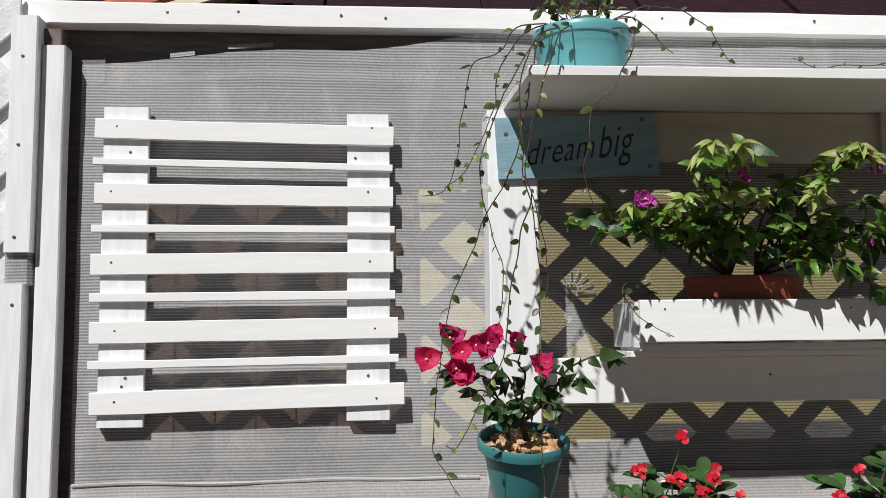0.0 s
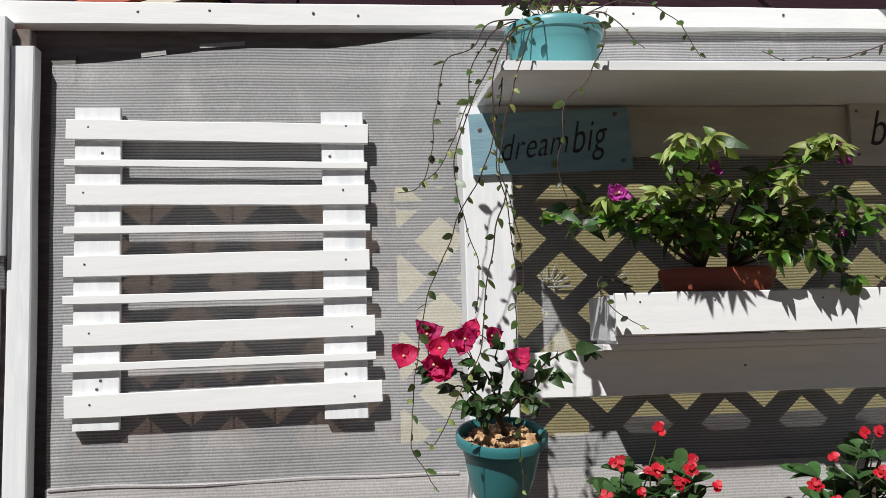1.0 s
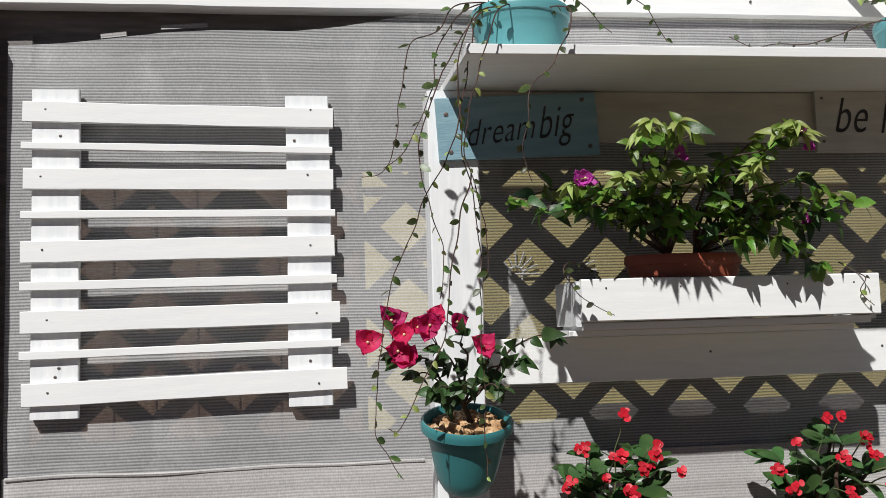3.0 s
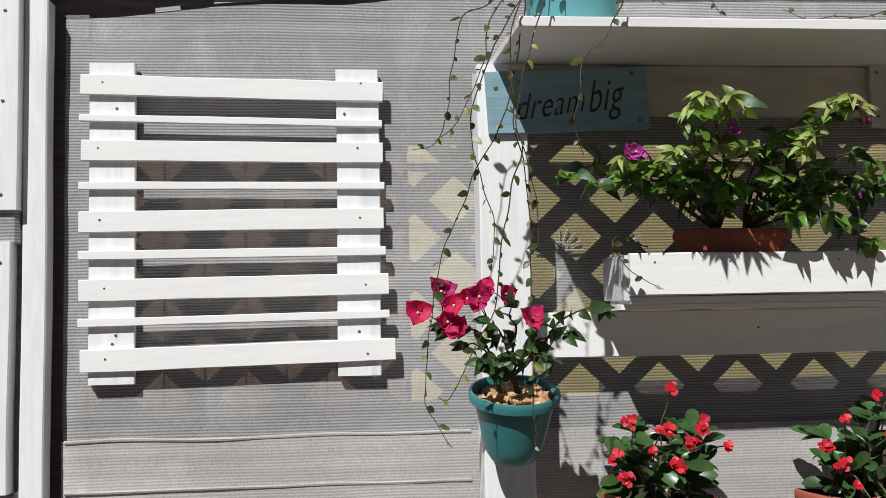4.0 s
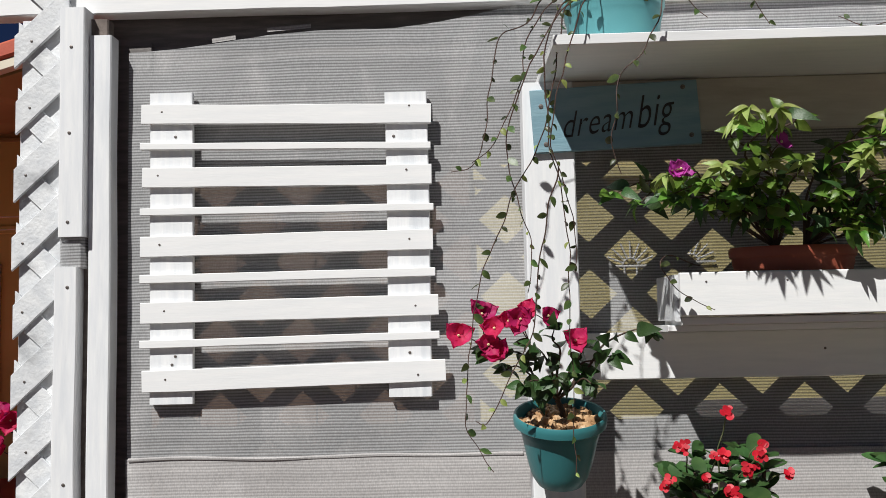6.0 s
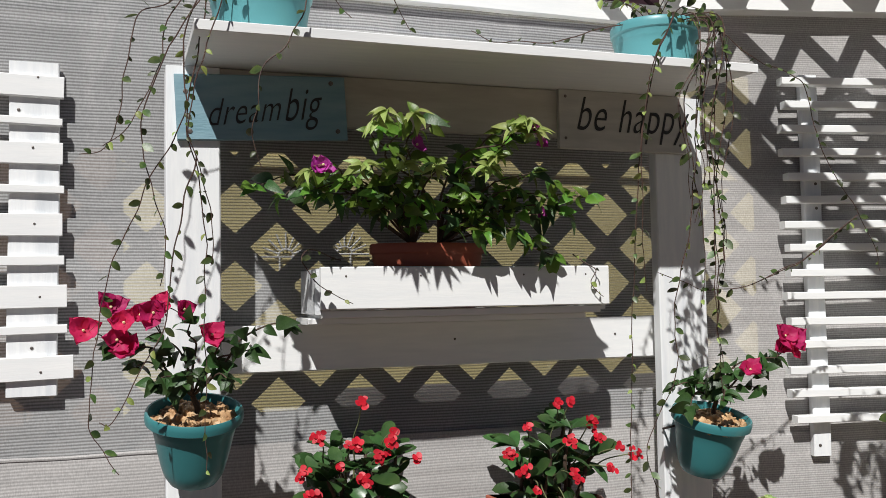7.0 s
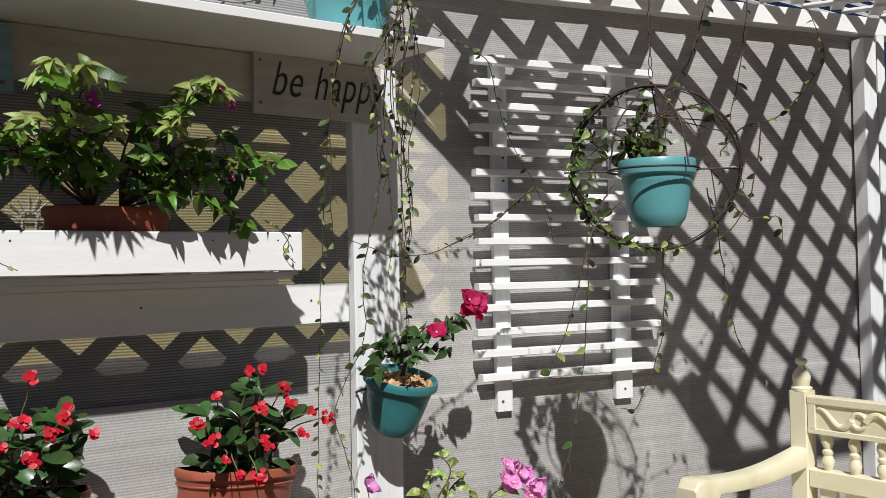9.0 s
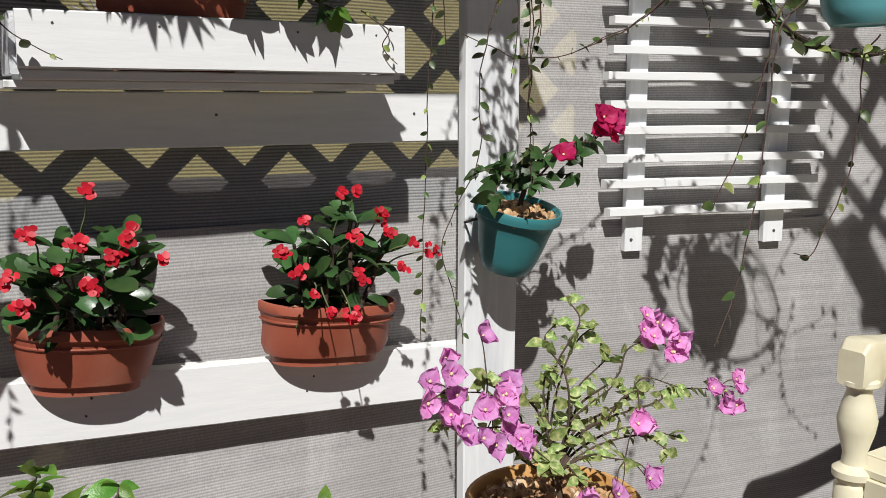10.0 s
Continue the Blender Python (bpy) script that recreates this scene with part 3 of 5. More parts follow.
def trimmed_slat(x0, x1, zc, slope, high, y0, y1, seed):
    """A diagonal slat cut off upright at both ends."""
    bm = bmesh.new()
    mid = (x0 + x1) / 2
    cols = []
    for k in range(5):
        x = x0 + (x1 - x0) * k / 4
        w = 0.0015 * noise.noise((x * 40, seed * 2.3, 0))
        cols.append([bm.verts.new((x, y, zc + slope * (x - mid) + h + w)) for y, h in ((y0 + 0.0012, -high / 2), (y0, -high / 2 + 0.0015), (y0, high / 2 - 0.0015), (y0 + 0.0012, high / 2), (y1, high / 2), (y1, -high / 2))])
    for a, c in zip(cols, cols[1:]):
        for i in range(6):
            bm.faces.new((a[i], a[(i + 1) % 6], c[(i + 1) % 6], c[i]))
    bm.faces.new(cols[0])
    bm.faces.new(cols[-1])
    return bm


for k in range(9):
    z = 0.895 + k * 0.166
    part("slat", trimmed_slat(-0.796, -0.668, z + 0.083, -0.95, 0.078, 2.2945, 2.3015, k), WORN, strip)
    sl = part("slat", trimmed_slat(-0.799 + 0.003 * math.sin(k * 2.1), -0.668, z, 0.92, 0.082, 2.285, 2.2935, k + 20), WORN, strip)
    nail(sl, -0.767 + 0.008 * math.sin(k), 2.2845, z - 0.035, 0.003)

# the stand between the two uprights
header = thing("header_board", "cream-white board under the top shelf", "board")
part("board", board_bm((0.545, 2.158, 1.897), (1.645, 2.175, 2.0165), 0.002, 0.0015, 16, seed=31), HEADER_CREAM, header)
beam = thing("cross_beam", "white painted cross board of the planter stand", "beam")
part("board", board_bm((0.50, 2.26, 1.336), (1.72, 2.30, 1.445), 0.003, 0.0015, 18, seed=32), WHITE_H, beam)
for x in (0.62, 1.12, 1.57):
    nail(beam, x, 2.2595, 1.40, 0.003)
shelf = thing("wall_shelf", "white painted plank shelf with potted vines on it", "shelf")
SHELF = pose(0, 1.82, 2.0, 3.0, 0, 0)
part("plank", board_bm((0.468, 0.0, 0.0), (1.70, 0.505, 0.016), 0.003, 0.0015, 20, seed=33), WHITE_H, shelf, m=SHELF)
part("front_edge", board_bm((0.468, -0.0065, -0.002), (1.70, -0.0005, 0.018), 0.0015, 0.001, 20, seed=36), WHITE_H, shelf, m=SHELF)
low = thing("cross_beam", "white painted low cross board carrying two terracotta bowls", "beam")
LOW = pose(1.1, 0, 0.8175, 0, 3.2, 0)
part("board", board_bm((-0.60, 2.26, -0.065), (0.62, 2.30, 0.065), 0.003, 0.002, 20, seed=34), WHITE_H, low, m=LOW)
for x, z in ((-0.26, -0.015), (0.20, -0.012), (0.215, 0.02), (-0.25, 0.02)):
    nail(low, x, 2.2595, z, 0.0026, m=LOW)

# planter box
pbox = thing("planter_box", "white wooden trough planter fixed to the stand", "planter box")
part("front_board", board_bm((0.745, 2.058, 1.480), (1.442, 2.074, 1.573), 0.0025, 0.0015, 20, seed=41), WHITE_H, pbox)
part("back_board", board_bm((0.75, 2.243, 1.480), (1.437, 2.258, 1.566), 0.002, 0.0015, 16, seed=42), WHITE_H, pbox)
part("end_board", board_bm((0.735, 2.076, 1.470), (0.749, 2.242, 1.570), 0.002, 0.0015, 8, seed=43), WORN, pbox)
part("end_board", board_bm((1.428, 2.076, 1.470), (1.442, 2.242, 1.570), 0.002, 0.0015, 8, seed=44), WORN, pbox)
part("bottom_board", board_bm((0.75, 2.076, 1.462), (1.427, 2.242, 1.478), 0.002, 0.0015, 12, seed=45), WHITE_H, pbox)
part("batten", board_bm((0.725, 2.10, 1.448), (1.40, 2.259, 1.4615), 0.002, 0.001, 12, seed=46), WHITE_H, pbox)
for x in (0.80, 0.97, 1.22, 1.38):
    nail(pbox, x, 2.0575, 1.553, 0.0022)


def lettering(words, size, m, parent, shear):
    cu = bpy.data.curves.new("words", "FONT")
    cu.body, cu.size, cu.shear, cu.extrude, cu.offset, cu.space_character = words, size, shear, 0.0006, -0.0009, 1.06
    tmp = bpy.data.objects.new("words", cu)
    scene.collection.objects.link(tmp)
    me = bpy.data.meshes.new_from_object(tmp.evaluated_get(bpy.context.evaluated_depsgraph_get()))
    bpy.data.objects.remove(tmp)
    me.materials.clear()
    me.materials.append(BLACK)
    ob = new("lettering", me)
    place(ob, parent, m)
    return tagged(ob, "black hand-painted letters " + words)


sign = thing("wooden_sign", "blue-grey wooden sign painted with the words dream big", "sign")
tilt = pose(0.637, 2.150, 1.931, 0, -2.9, 0)
part("board", board_bm((-0.187, -0.007, -0.073), (0.187, 0.007, 0.072), 0.002, 0.0015, 10, lean=-0.004, seed=51), BLUE_GREY, sign, m=tilt)
lettering("dream", 0.105, tilt @ pose(-0.126, -0.0085, -0.042, 90, -4.5, 0) @ Matrix.Diagonal((0.57, 0.82, 1, 1)), sign, 0.5)
lettering("big", 0.122, tilt @ pose(0.042, -0.0085, -0.032, 90, -4.5, 0) @ Matrix.Diagonal((0.55, 0.88, 1, 1)), sign, 0.5)
for x, z in ((-0.165, 0.035), (0.155, 0.055), (-0.16, -0.052), (0.165, -0.055)):
    nail(sign, x, -0.0075, z, 0.0055, m=tilt)
sign2 = thing("wooden_sign", "pale grey wooden sign painted with the words be happy", "sign")
tilt2 = pose(1.546, 2.150, 1.943, 0, 0.3, 0)
part("board", board_bm((-0.182, -0.007, -0.076), (0.182, 0.007, 0.074), 0.002, 0.0015, 10, seed=52), SIGN_GREY, sign2, m=tilt2)
lettering("be", 0.125, tilt2 @ pose(-0.140, -0.0085, -0.028, 90, 0, 0) @ Matrix.Diagonal((0.68, 1.0, 1, 1)), sign2, 0.36)
lettering("happy", 0.125, tilt2 @ pose(-0.022, -0.0085, -0.030, 90, -1, 0) @ Matrix.Diagonal((0.66, 1.0, 1, 1)), sign2, 0.36)
for x, z in ((-0.165, 0.055), (-0.165, -0.05), (0.165, 0.05), (0.165, -0.055)):
    nail(sign2, x, -0.0075, z, 0.004, m=tilt2)

# slatted panel on the left
pal = thing("slatted_panel", "white painted slatted pallet panel hung on the net", "slatted panel")
part("batten", board_bm((-0.473, 2.308, 1.296), (-0.367, 2.324, 2.055), 0.002, 0.0015, 14, seed=61), WHITE_V, pal)
part("batten", board_bm((0.105, 2.308, 1.303), (0.208, 2.324, 2.042), 0.002, 0.0015, 14, seed=62), WHITE_V, pal)
WIDE = ((2.0245, 1.976, 2.008, 1.961, 0.218), (1.868, 1.819, 1.86, 1.812, 0.216), (1.700, 1.650, 1.702, 1.654, 0.216), (1.540, 1.489, 1.545, 1.497, 0.226), (1.377, 1.325, 1.392, 1.338, 0.240))
THIN = ((1.929, 1.912, 1.914, 1.899, 0.215), (1.769, 1.751, 1.765, 1.748, 0.219), (1.607, 1.586, 1.609, 1.590, 0.220), (1.449, 1.430, 1.457, 1.440, 0.227))
for k, (a, b, c, d, x1) in enumerate(WIDE):
    x0 = -0.491 + 0.003 * math.sin(k * 2)
    ang = math.degrees(math.atan2((c + d - a - b) / 2, x1 - x0))
    bm = board_bm((-(x1 - x0) / 2, -0.0055, -(a - b) / 2), ((x1 - x0) / 2, 0.0055, (a - b) / 2), 0.0015, 0.0018, 16, seed=63 + k)
    sl = part("slat", bm, WHITE_H, pal, m=pose((x0 + x1) / 2, 2.3018, (a + b + c + d) / 4, 0, -ang, 0))
    for x in (-0.44, 0.165):
        nail(sl, x + 0.01 * math.sin(k * 5), 2.2958, (a + b) / 2 + 0.005, 0.0026)
for k, (a, b, c, d, x1) in enumerate(THIN):
    x0 = -0.493
    ang = math.degrees(math.atan2((c + d - a - b) / 2, x1 - x0))
    bm = board_bm((-(x1 - x0) / 2, -0.0075, -(a - b) / 2), ((x1 - x0) / 2, 0.006, (a - b) / 2), 0.0015, 0.0012, 16, seed=73 + k)
    part("slat", bm, WHITE_H, pal, m=pose((x0 + x1) / 2, 2.3015, (a + b + c + d) / 4, 0, -ang, 0))
for x, z in ((-0.41, 1.945), (0.125, 1.933), (-0.41, 1.41), (-0.418, 1.39), (0.155, 1.408)):
    nail(pal, x, 2.3075, z, 0.0036)

# slatted panel on the right
pal2 = thing("slatted_panel", "white painted slatted panel of thin laths on the angled net", "slatted panel", at=RIGHT)
part("batten", board_bm((0.390, -0.030, 1.04), (0.442, -0.008, 2.125), 0.002, 0.0015, 14, seed=81), WHITE_V, pal2, local=True)
part("batten", board_bm((0.822, -0.030, 1.045), (0.886, -0.008, 2.125), 0.002, 0.0015, 14, seed=82), WHITE_V, pal2, local=True)
for k in range(15):
    z = 2.100 - k * 0.0679
    bm = board_bm((0.318 + 0.008 * math.sin(k * 1.9), -0.062, z - 0.0105), (0.972 + 0.01 * math.sin(k * 2.7), -0.030, z + 0.0105), 0.0015, 0.0012, 14, seed=83 + k)
    part("lath", bm, WHITE_H, pal2, m=pose(0, 0, 0.002 * math.sin(k * 3), 0, 0, 0), local=True)
for x, z in ((0.408, 1.07), (0.425, 1.74), (0.425, 1.81), (0.856, 1.075)):
    nail(pal2, x, -0.0302, z, 0.0045, local=True)

# ---- what lies behind the fence ----
for fx, fz in ((0.885, 1.66), (1.10, 1.67)):
    fan = thing("fan_ornament", "white fan-shaped ornament fixed on the yellow wall", "ornament", "fan ornaments", pose(fx, 3.385, fz))
    part("base_bar", tube_bm([Vector((-0.09, 0, 0)), Vector((0.09, 0, 0))], 0.0040, n=6), WHITE_H, fan, local=True)
    arc = [Vector((0.028 * math.cos(math.pi * k / 10), 0, 0.028 * math.sin(math.pi * k / 10))) for k in range(11)]
    part("hub", tube_bm(arc, 0.0035, n=6), WHITE_H, fan, local=True)
    for k in range(1, 8):
        a = math.pi * k / 8
        part("ray", tube_bm([Vector((0.028 * math.cos(a), 0, 0.028 * math.sin(a))), Vector((0.088 * math.cos(a), 0, 0.088 * math.sin(a)))], 0.0035, n=6), WHITE_H, fan, local=True)
    for px in (-0.022, 0.022):
        part("stem", tube_bm([Vector((px, 0, -0.001)), Vector((px, 0, -0.10))], 0.0038, n=6), WHITE_H, fan, local=True)
bwall = thing("garden_wall", "sunlit pale yellow rendered wall behind the fence", "wall", kind="structure")
part("render", board_bm((-0.95, 3.4, FLOOR), (5.5, 3.55, 2.52), 0.01, 0.004, 20), YELLOW_WALL, bwall)
# dark panel added so the openings below the beam stay dim
part("dado", board_bm((1.02, 3.385, FLOOR), (5.5, 3.399, 1.18), 0.003, 0.002, 12), SHADE_DARK_WOOD, bwall)
part("ledge", board_bm((0.33, 3.375, 1.98), (5.5, 3.4, 2.02), 0.004, 0.002, 20), YELLOW_WALL, bwall)
broof = thing("back_roof", "dark maroon roof above the yellow wall", "roof", kind="structure")
bm = board_bm((-1.05, -0.03, -0.02), (5.6, 2.6, 0.02), 0.005, 0.002, 12)
part("sheet", bm, MAROON, broof, m=pose(0, 3.36, 2.545, 40, 0, 0))
for k in range(10):
    part("rib", board_bm((-0.014, -0.03, 0.02), (0.014, 2.6, 0.045), 0.004, 0.001, 4), MAROON, broof, m=pose(-0.7 + k * 0.66, 3.36, 2.545, 40, 0, 0))
cladding = thing("board_cladding", "brown stained upright boards on the yellow wall", "cladding", kind="structure")
for k in range(9):
    part("plank", board_bm((-0.94 + k * 0.14, 3.36, FLOOR), (-0.805 + k * 0.14, 3.372, 2.5), 0.003, 0.001, 8, seed=k), BROWN_DOOR, cladding)

# house seen past the fence's left end
house = thing("house", "ochre-yellow house with a red-edged gable roof and veranda", "house")
part("wall", board_bm((-3.01, 5.5, FLOOR + 0.3), (-0.9, 5.7, 2.62), 0.01, 0.003, 12), ORANGE_WALL, house, "ochre-yellow rendered wall in veranda shade")
part("gable_wall", board_bm((-6.5, 5.5, 2.1), (-3.01, 5.7, 2.62), 0.01, 0.003, 12), ORANGE_WALL, house)
part("gable_panel", board_bm((-6.5, 5.44, 2.615), (-0.9, 5.7, 2.9), 0.01, 0.003, 12), TAN_WALL, house)
part("veranda_floor", board_bm((-3.2, 2.75, FLOOR), (-0.95, 5.5, FLOOR + 0.40), 0.01, 0.002, 10), RED_FLOOR, house, "red painted veranda floor")
part("plinth_band", board_bm((-3.02, 5.485, 2.05), (-0.9, 5.5, 2.10), 0.004, 0.001, 10), ORANGE_WALL, house)


def verge(x):
    return 2.455 + (x + 1.95) * 0.294


bm = bmesh.new()
low_vs, high_vs = [], []
for i in range(13):
    x = -4.4 + i * 0.34
    fr = Vector((x, 3.6, verge(x) - 0.11))
    bk = Vector((x - 0.9 + i * 0.07, 5.6, 2.60 + 0.09 * (x + 3)))
    low_vs.append((bm.verts.new(fr), bm.verts.new(bk)))
    high_vs.append((bm.verts.new(fr + Vector((0, 0, 0.09))), bm.verts.new(bk + Vector((0, 0, 0.09)))))
for vs in (low_vs, high_vs):
    for a, b in zip(vs, vs[1:]):
        bm.faces.new((a[0], b[0], b[1], a[1]))
for k in (0, 1):
    for i in range(12):
        bm.faces.new((low_vs[i][k], low_vs[i + 1][k], high_vs[i + 1][k], high_vs[i][k]))
part("roof", bm, TAN_WALL, house, smooth=False)
ang = -math.degrees(math.atan(0.294))
part("verge_tiles", board_bm((-2.2, -0.03, 0.012), (2.2, 0.03, 0.075), 0.01, 0.004, 20), RED_TILE, house, "red tiled roof edge", m=pose(-2.3, 3.56, verge(-2.3) - 0.075, 0, ang, 0))
part("verge_trim", board_bm((-2.2, -0.02, -0.03), (2.2, 0.025, 0.010), 0.004, 0.001, 12), CREAM_TRIM, house, "cream roof trim", m=pose(-2.3, 3.56, verge(-2.3) - 0.075, 0, ang, 0))
part("trim_line", board_bm((-6.5, 5.425, 2.60), (-0.9, 5.44, 2.625), 0.003, 0.001, 10), TAN_WALL, house)

shut = thing("louvred_shutter", "off-white louvred shutter on the ochre wall", "shutter")
for x in (-2.765, -2.525):
    part("stile", board_bm((x, 5.455, 0.83), (x + 0.035, 5.495, 1.87), 0.003, 0.001, 6), SHUTTER, shut)
for z in (0.83, 1.84):
    part("rail", board_bm((-2.73, 5.455, z), (-2.525, 5.495, z + 0.03), 0.003, 0.001, 4), SHUTTER, shut)
for k in range(25):
    part("slat", board_bm((-2.728, -0.004, -0.017), (-2.527, 0.004, 0.017), 0.001, 0.0, 2), SHUTTER, shut, m=pose(0, 5.475, 0.885 + k * 0.039, 30, 0, 0))

for x, z in ((-2.68, 1.64), (-2.62, 1.32)):
    hp = thing("hanging_bowl", "terracotta bowl with a trailing plant hung on the shutter", "plant pot", "bowls on the shutter")
    part("bowl", lathe_bm([(0.055, -0.05), (0.085, 0.04), (0.09, 0.045), (0.078, 0.045), (0.05, -0.03)], 20), TERRA, hp, m=pose(x, 5.37, z))
    sm = leaf_mesh("leaf", 0.03, 0.02, LEAF_DARK)
    for k in range(14):
        tip = Vector((x + rng.uniform(-0.2, 0.18), 5.34 + rng.uniform(-0.05, 0.05), z + rng.uniform(-0.25, 0.12)))
        pts = bent((x, 5.37, z + 0.03), tip, rng, 0.3)
        stem(hp, pts, 0.0025, 0.0015, VINE_STEM, n=4)
        leaves_along(hp, pts, [sm], 0.06, 1.0, rng)
lampw = thing("wall_lamp", "small dark bracket lamp on the ochre wall", "wall lamp")
part("bracket", tube_bm(smooth_path([(-2.84, 5.5, 2.38), (-2.84, 5.42, 2.40), (-2.84, 5.36, 2.36), (-2.86, 5.36, 2.2)]), 0.008), WIRE, lampw)
part("head", lathe_bm([(0.03, 0.0), (0.04, 0.03), (0.02, 0.07)], 12), WIRE, lampw, m=pose(-2.84, 5.40, 2.35))
lamp2 = thing("wall_lamp", "dark lantern on the ochre wall", "wall lamp")
part("lantern", lathe_bm([(0.02, -0.08), (0.045, 0.0), (0.05, 0.02), (0.015, 0.06)], 8), WIRE, lamp2, m=pose(-2.70, 5.42, 1.99))
part("arm", tube_bm(smooth_path([(-2.70, 5.5, 2.02), (-2.70, 5.46, 2.06), (-2.70, 5.42, 2.05)]), 0.006), WIRE, lamp2)
for z in (2.10, 2.03):
    wr = thing("cable", "thin pale cable along the veranda", "cable")
    part("line", tube_bm([Vector((-4.5, 5.0, z)), Vector((-2.8, 5.0, z - 0.01)), Vector((-0.95, 5.0, z))], 0.004, n=5), CREAM_TRIM, wr)
pole = thing("pipe_post", "grey pipe post beside the veranda", "post")
part("pipe", lathe_bm([(0.03, FLOOR), (0.03, 1.80), (0.022, 1.83), (0.0, 1.835)][:3], 16), METAL_GREY, pole, m=pose(-3.06, 5.45, 0))
far = thing("neighbour_wall", "white sunlit neighbouring wall in the distance", "wall", kind="structure")
part("wall", board_bm((-16, 14, FLOOR), (-6, 14.3, 2.1), 0.01, 0.01, 10), SHUTTER, far)

# white louvres high beyond the fence's right end
louv = thing("louvred_awning", "white louvred awning beyond the fence", "awning")
for k in range(8):
    part("slat", board_bm((6.2, -0.05, -0.014), (11.5, 0.05, 0.014), 0.003, 0.002, 6), WHITE_H, louv, m=pose(0, 4.5 + 0.02 * k, 3.56 + k * 0.085, 25, 0, 0))
for x in (6.2, 8.8, 11.45):
    part("post", board_bm((x, 4.56, FLOOR), (x + 0.06, 4.62, 4.25), 0.003, 0.002, 6), WHITE_V, louv)

# ---- pots ----


def flower_pot(label, x, y, z, r_top, height, material=AQUA, filling="gravel", group="", name="flower_pot", n=48, sx=1.0, sy=1.0, taper=0.68, rim=0.024, seed=1, tilt=ID, curve=0.8, neck=0.93):
    """A round moulded pot: z is its base; a rolled rim, a step below it, a foot, and its filling."""
    th = thing(name, label, "plant pot", group, pose(x, y, z) @ tilt)
    rb = r_top * taper
    prof = [(rb * 0.9, 0.004), (rb * 0.95, 0.0), (rb, 0.004)]
    for k in range(1, 8):
        f = k / 8
        prof.append((rb + (r_top * neck - rb) * (f ** curve), 0.004 + f * (height - rim - 0.022)))
    prof += [(r_top * (neck + 0.01), height - rim - 0.018), (r_top * (neck + 0.025), height - rim - 0.014), (r_top * (neck + 0.025), height - rim - 0.003), (r_top * 0.97, height - rim),
             (r_top * 0.995, height - rim + 0.002), (r_top * 1.005, height - rim * 0.5), (r_top * 0.995, height - 0.003), (r_top * 0.975, height), (r_top * 0.94, height - 0.001),
             (r_top * 0.925, height - 0.006), (r_top * min(0.88, neck - 0.03), height - 0.035)]
    part("body", lathe_bm(prof, n, sx, sy, close=False), material, th, local=True)
    part("base", lathe_bm([(0.002, 0.004), (rb * 0.93, 0.003), (rb * 0.94, 0.009), (0.002, 0.01)], 24, sx, sy), material, th, local=True)
    r = random.Random(seed)
    part("soil", lathe_bm([(0.001, height - 0.022), (r_top * 0.5, height - 0.024), (r_top * min(0.91, neck - 0.01), height - 0.032), (r_top * min(0.86, neck - 0.04), height - 0.05), (0.001, height - 0.05)], 32, sx, sy), SOIL, th, local=True)
    if filling == "gravel":
        ob = part("gravel", stones_bm(0, 0, height - 0.022, r_top * 0.84 * sx, r_top * 0.84 * sy, 190 if r_top < 0.15 else 420, r), GRAVEL, th, "tan and reddish gravel", local=True)
        ob["kind"] = "stuff"
    elif filling == "chips":
        ob = part("bark_litter", stones_bm(0, 0, height - 0.022, r_top * 0.84 * sx, r_top * 0.84 * sy, 70, r, 0.006, 0.012), GRAVEL, th, "scattered bark chips", local=True)
        ob["kind"] = "stuff"
    return th


# ---- leaves and flowers ----
HEART = [leaf_mesh("leaf", 0.046, 0.036, LEAF_DARK, 0.3, 0.35, 0.36, 0.85, 9), leaf_mesh("leaf", 0.040, 0.029, LEAF_DARK, 0.5, 0.6, 0.36, 0.9, 9), leaf_mesh("leaf", 0.050, 0.034, LEAF_DARK, 0.2, 0.8, 0.38, 0.9, 9)]
FRESH = [leaf_mesh("leaf", 0.054, 0.031, LEAF_MID, 0.35, 0.45, 0.38, 0.95, 9), leaf_mesh("leaf", 0.046, 0.024, LEAF_MID, 0.6, 0.75, 0.38, 1.0, 9), leaf_mesh("leaf", 0.062, 0.036, LEAF_MID, 0.2, 0.35, 0.40, 0.95, 9), leaf_mesh("leaf", 0.050, 0.030, LEAF_MID, 0.35, 0.5, 0.38, 0.95, 9),
         leaf_mesh("leaf", 0.056, 0.030, LEAF_DARK, 0.2, 0.9, 0.38, 1.0, 9)]
SPATULA = [leaf_mesh("leaf", 0.078, 0.033, LEAF_COT, 0.25, 0.22, 0.62, 0.5, 9), leaf_mesh("leaf", 0.066, 0.028, LEAF_COT, 0.4, 0.45, 0.60, 0.5, 9), leaf_mesh("leaf", 0.088, 0.036, LEAF_COT, 0.2, 0.10, 0.65, 0.5, 9)]
YOUNG = [leaf_mesh("leaf", 0.056, 0.023, LEAF_YOUNG, 0.4, 0.55, 0.38, 1.0, 8), leaf_mesh("leaf", 0.046, 0.018, LEAF_YOUNG, 0.6, 0.8, 0.38, 1.0, 8)]
OVAL = [leaf_mesh("leaf", 0.024, 0.014, LEAF_VINE, 0.25, 0.15, 0.45, 0.7), leaf_mesh("leaf", 0.019, 0.012, LEAF_VINE, 0.4, 0.3, 0.45, 0.7), leaf_mesh("leaf", 0.029, 0.016, LEAF_VINE, 0.1, 0.1, 0.45, 0.75),
        leaf_mesh("leaf", 0.021, 0.013, LEAF_VINE, 0.3, 0.5, 0.45, 0.7), leaf_mesh("leaf", 0.020, 0.012, LEAF_YOUNG, 0.4, 0.3, 0.45, 0.8)]
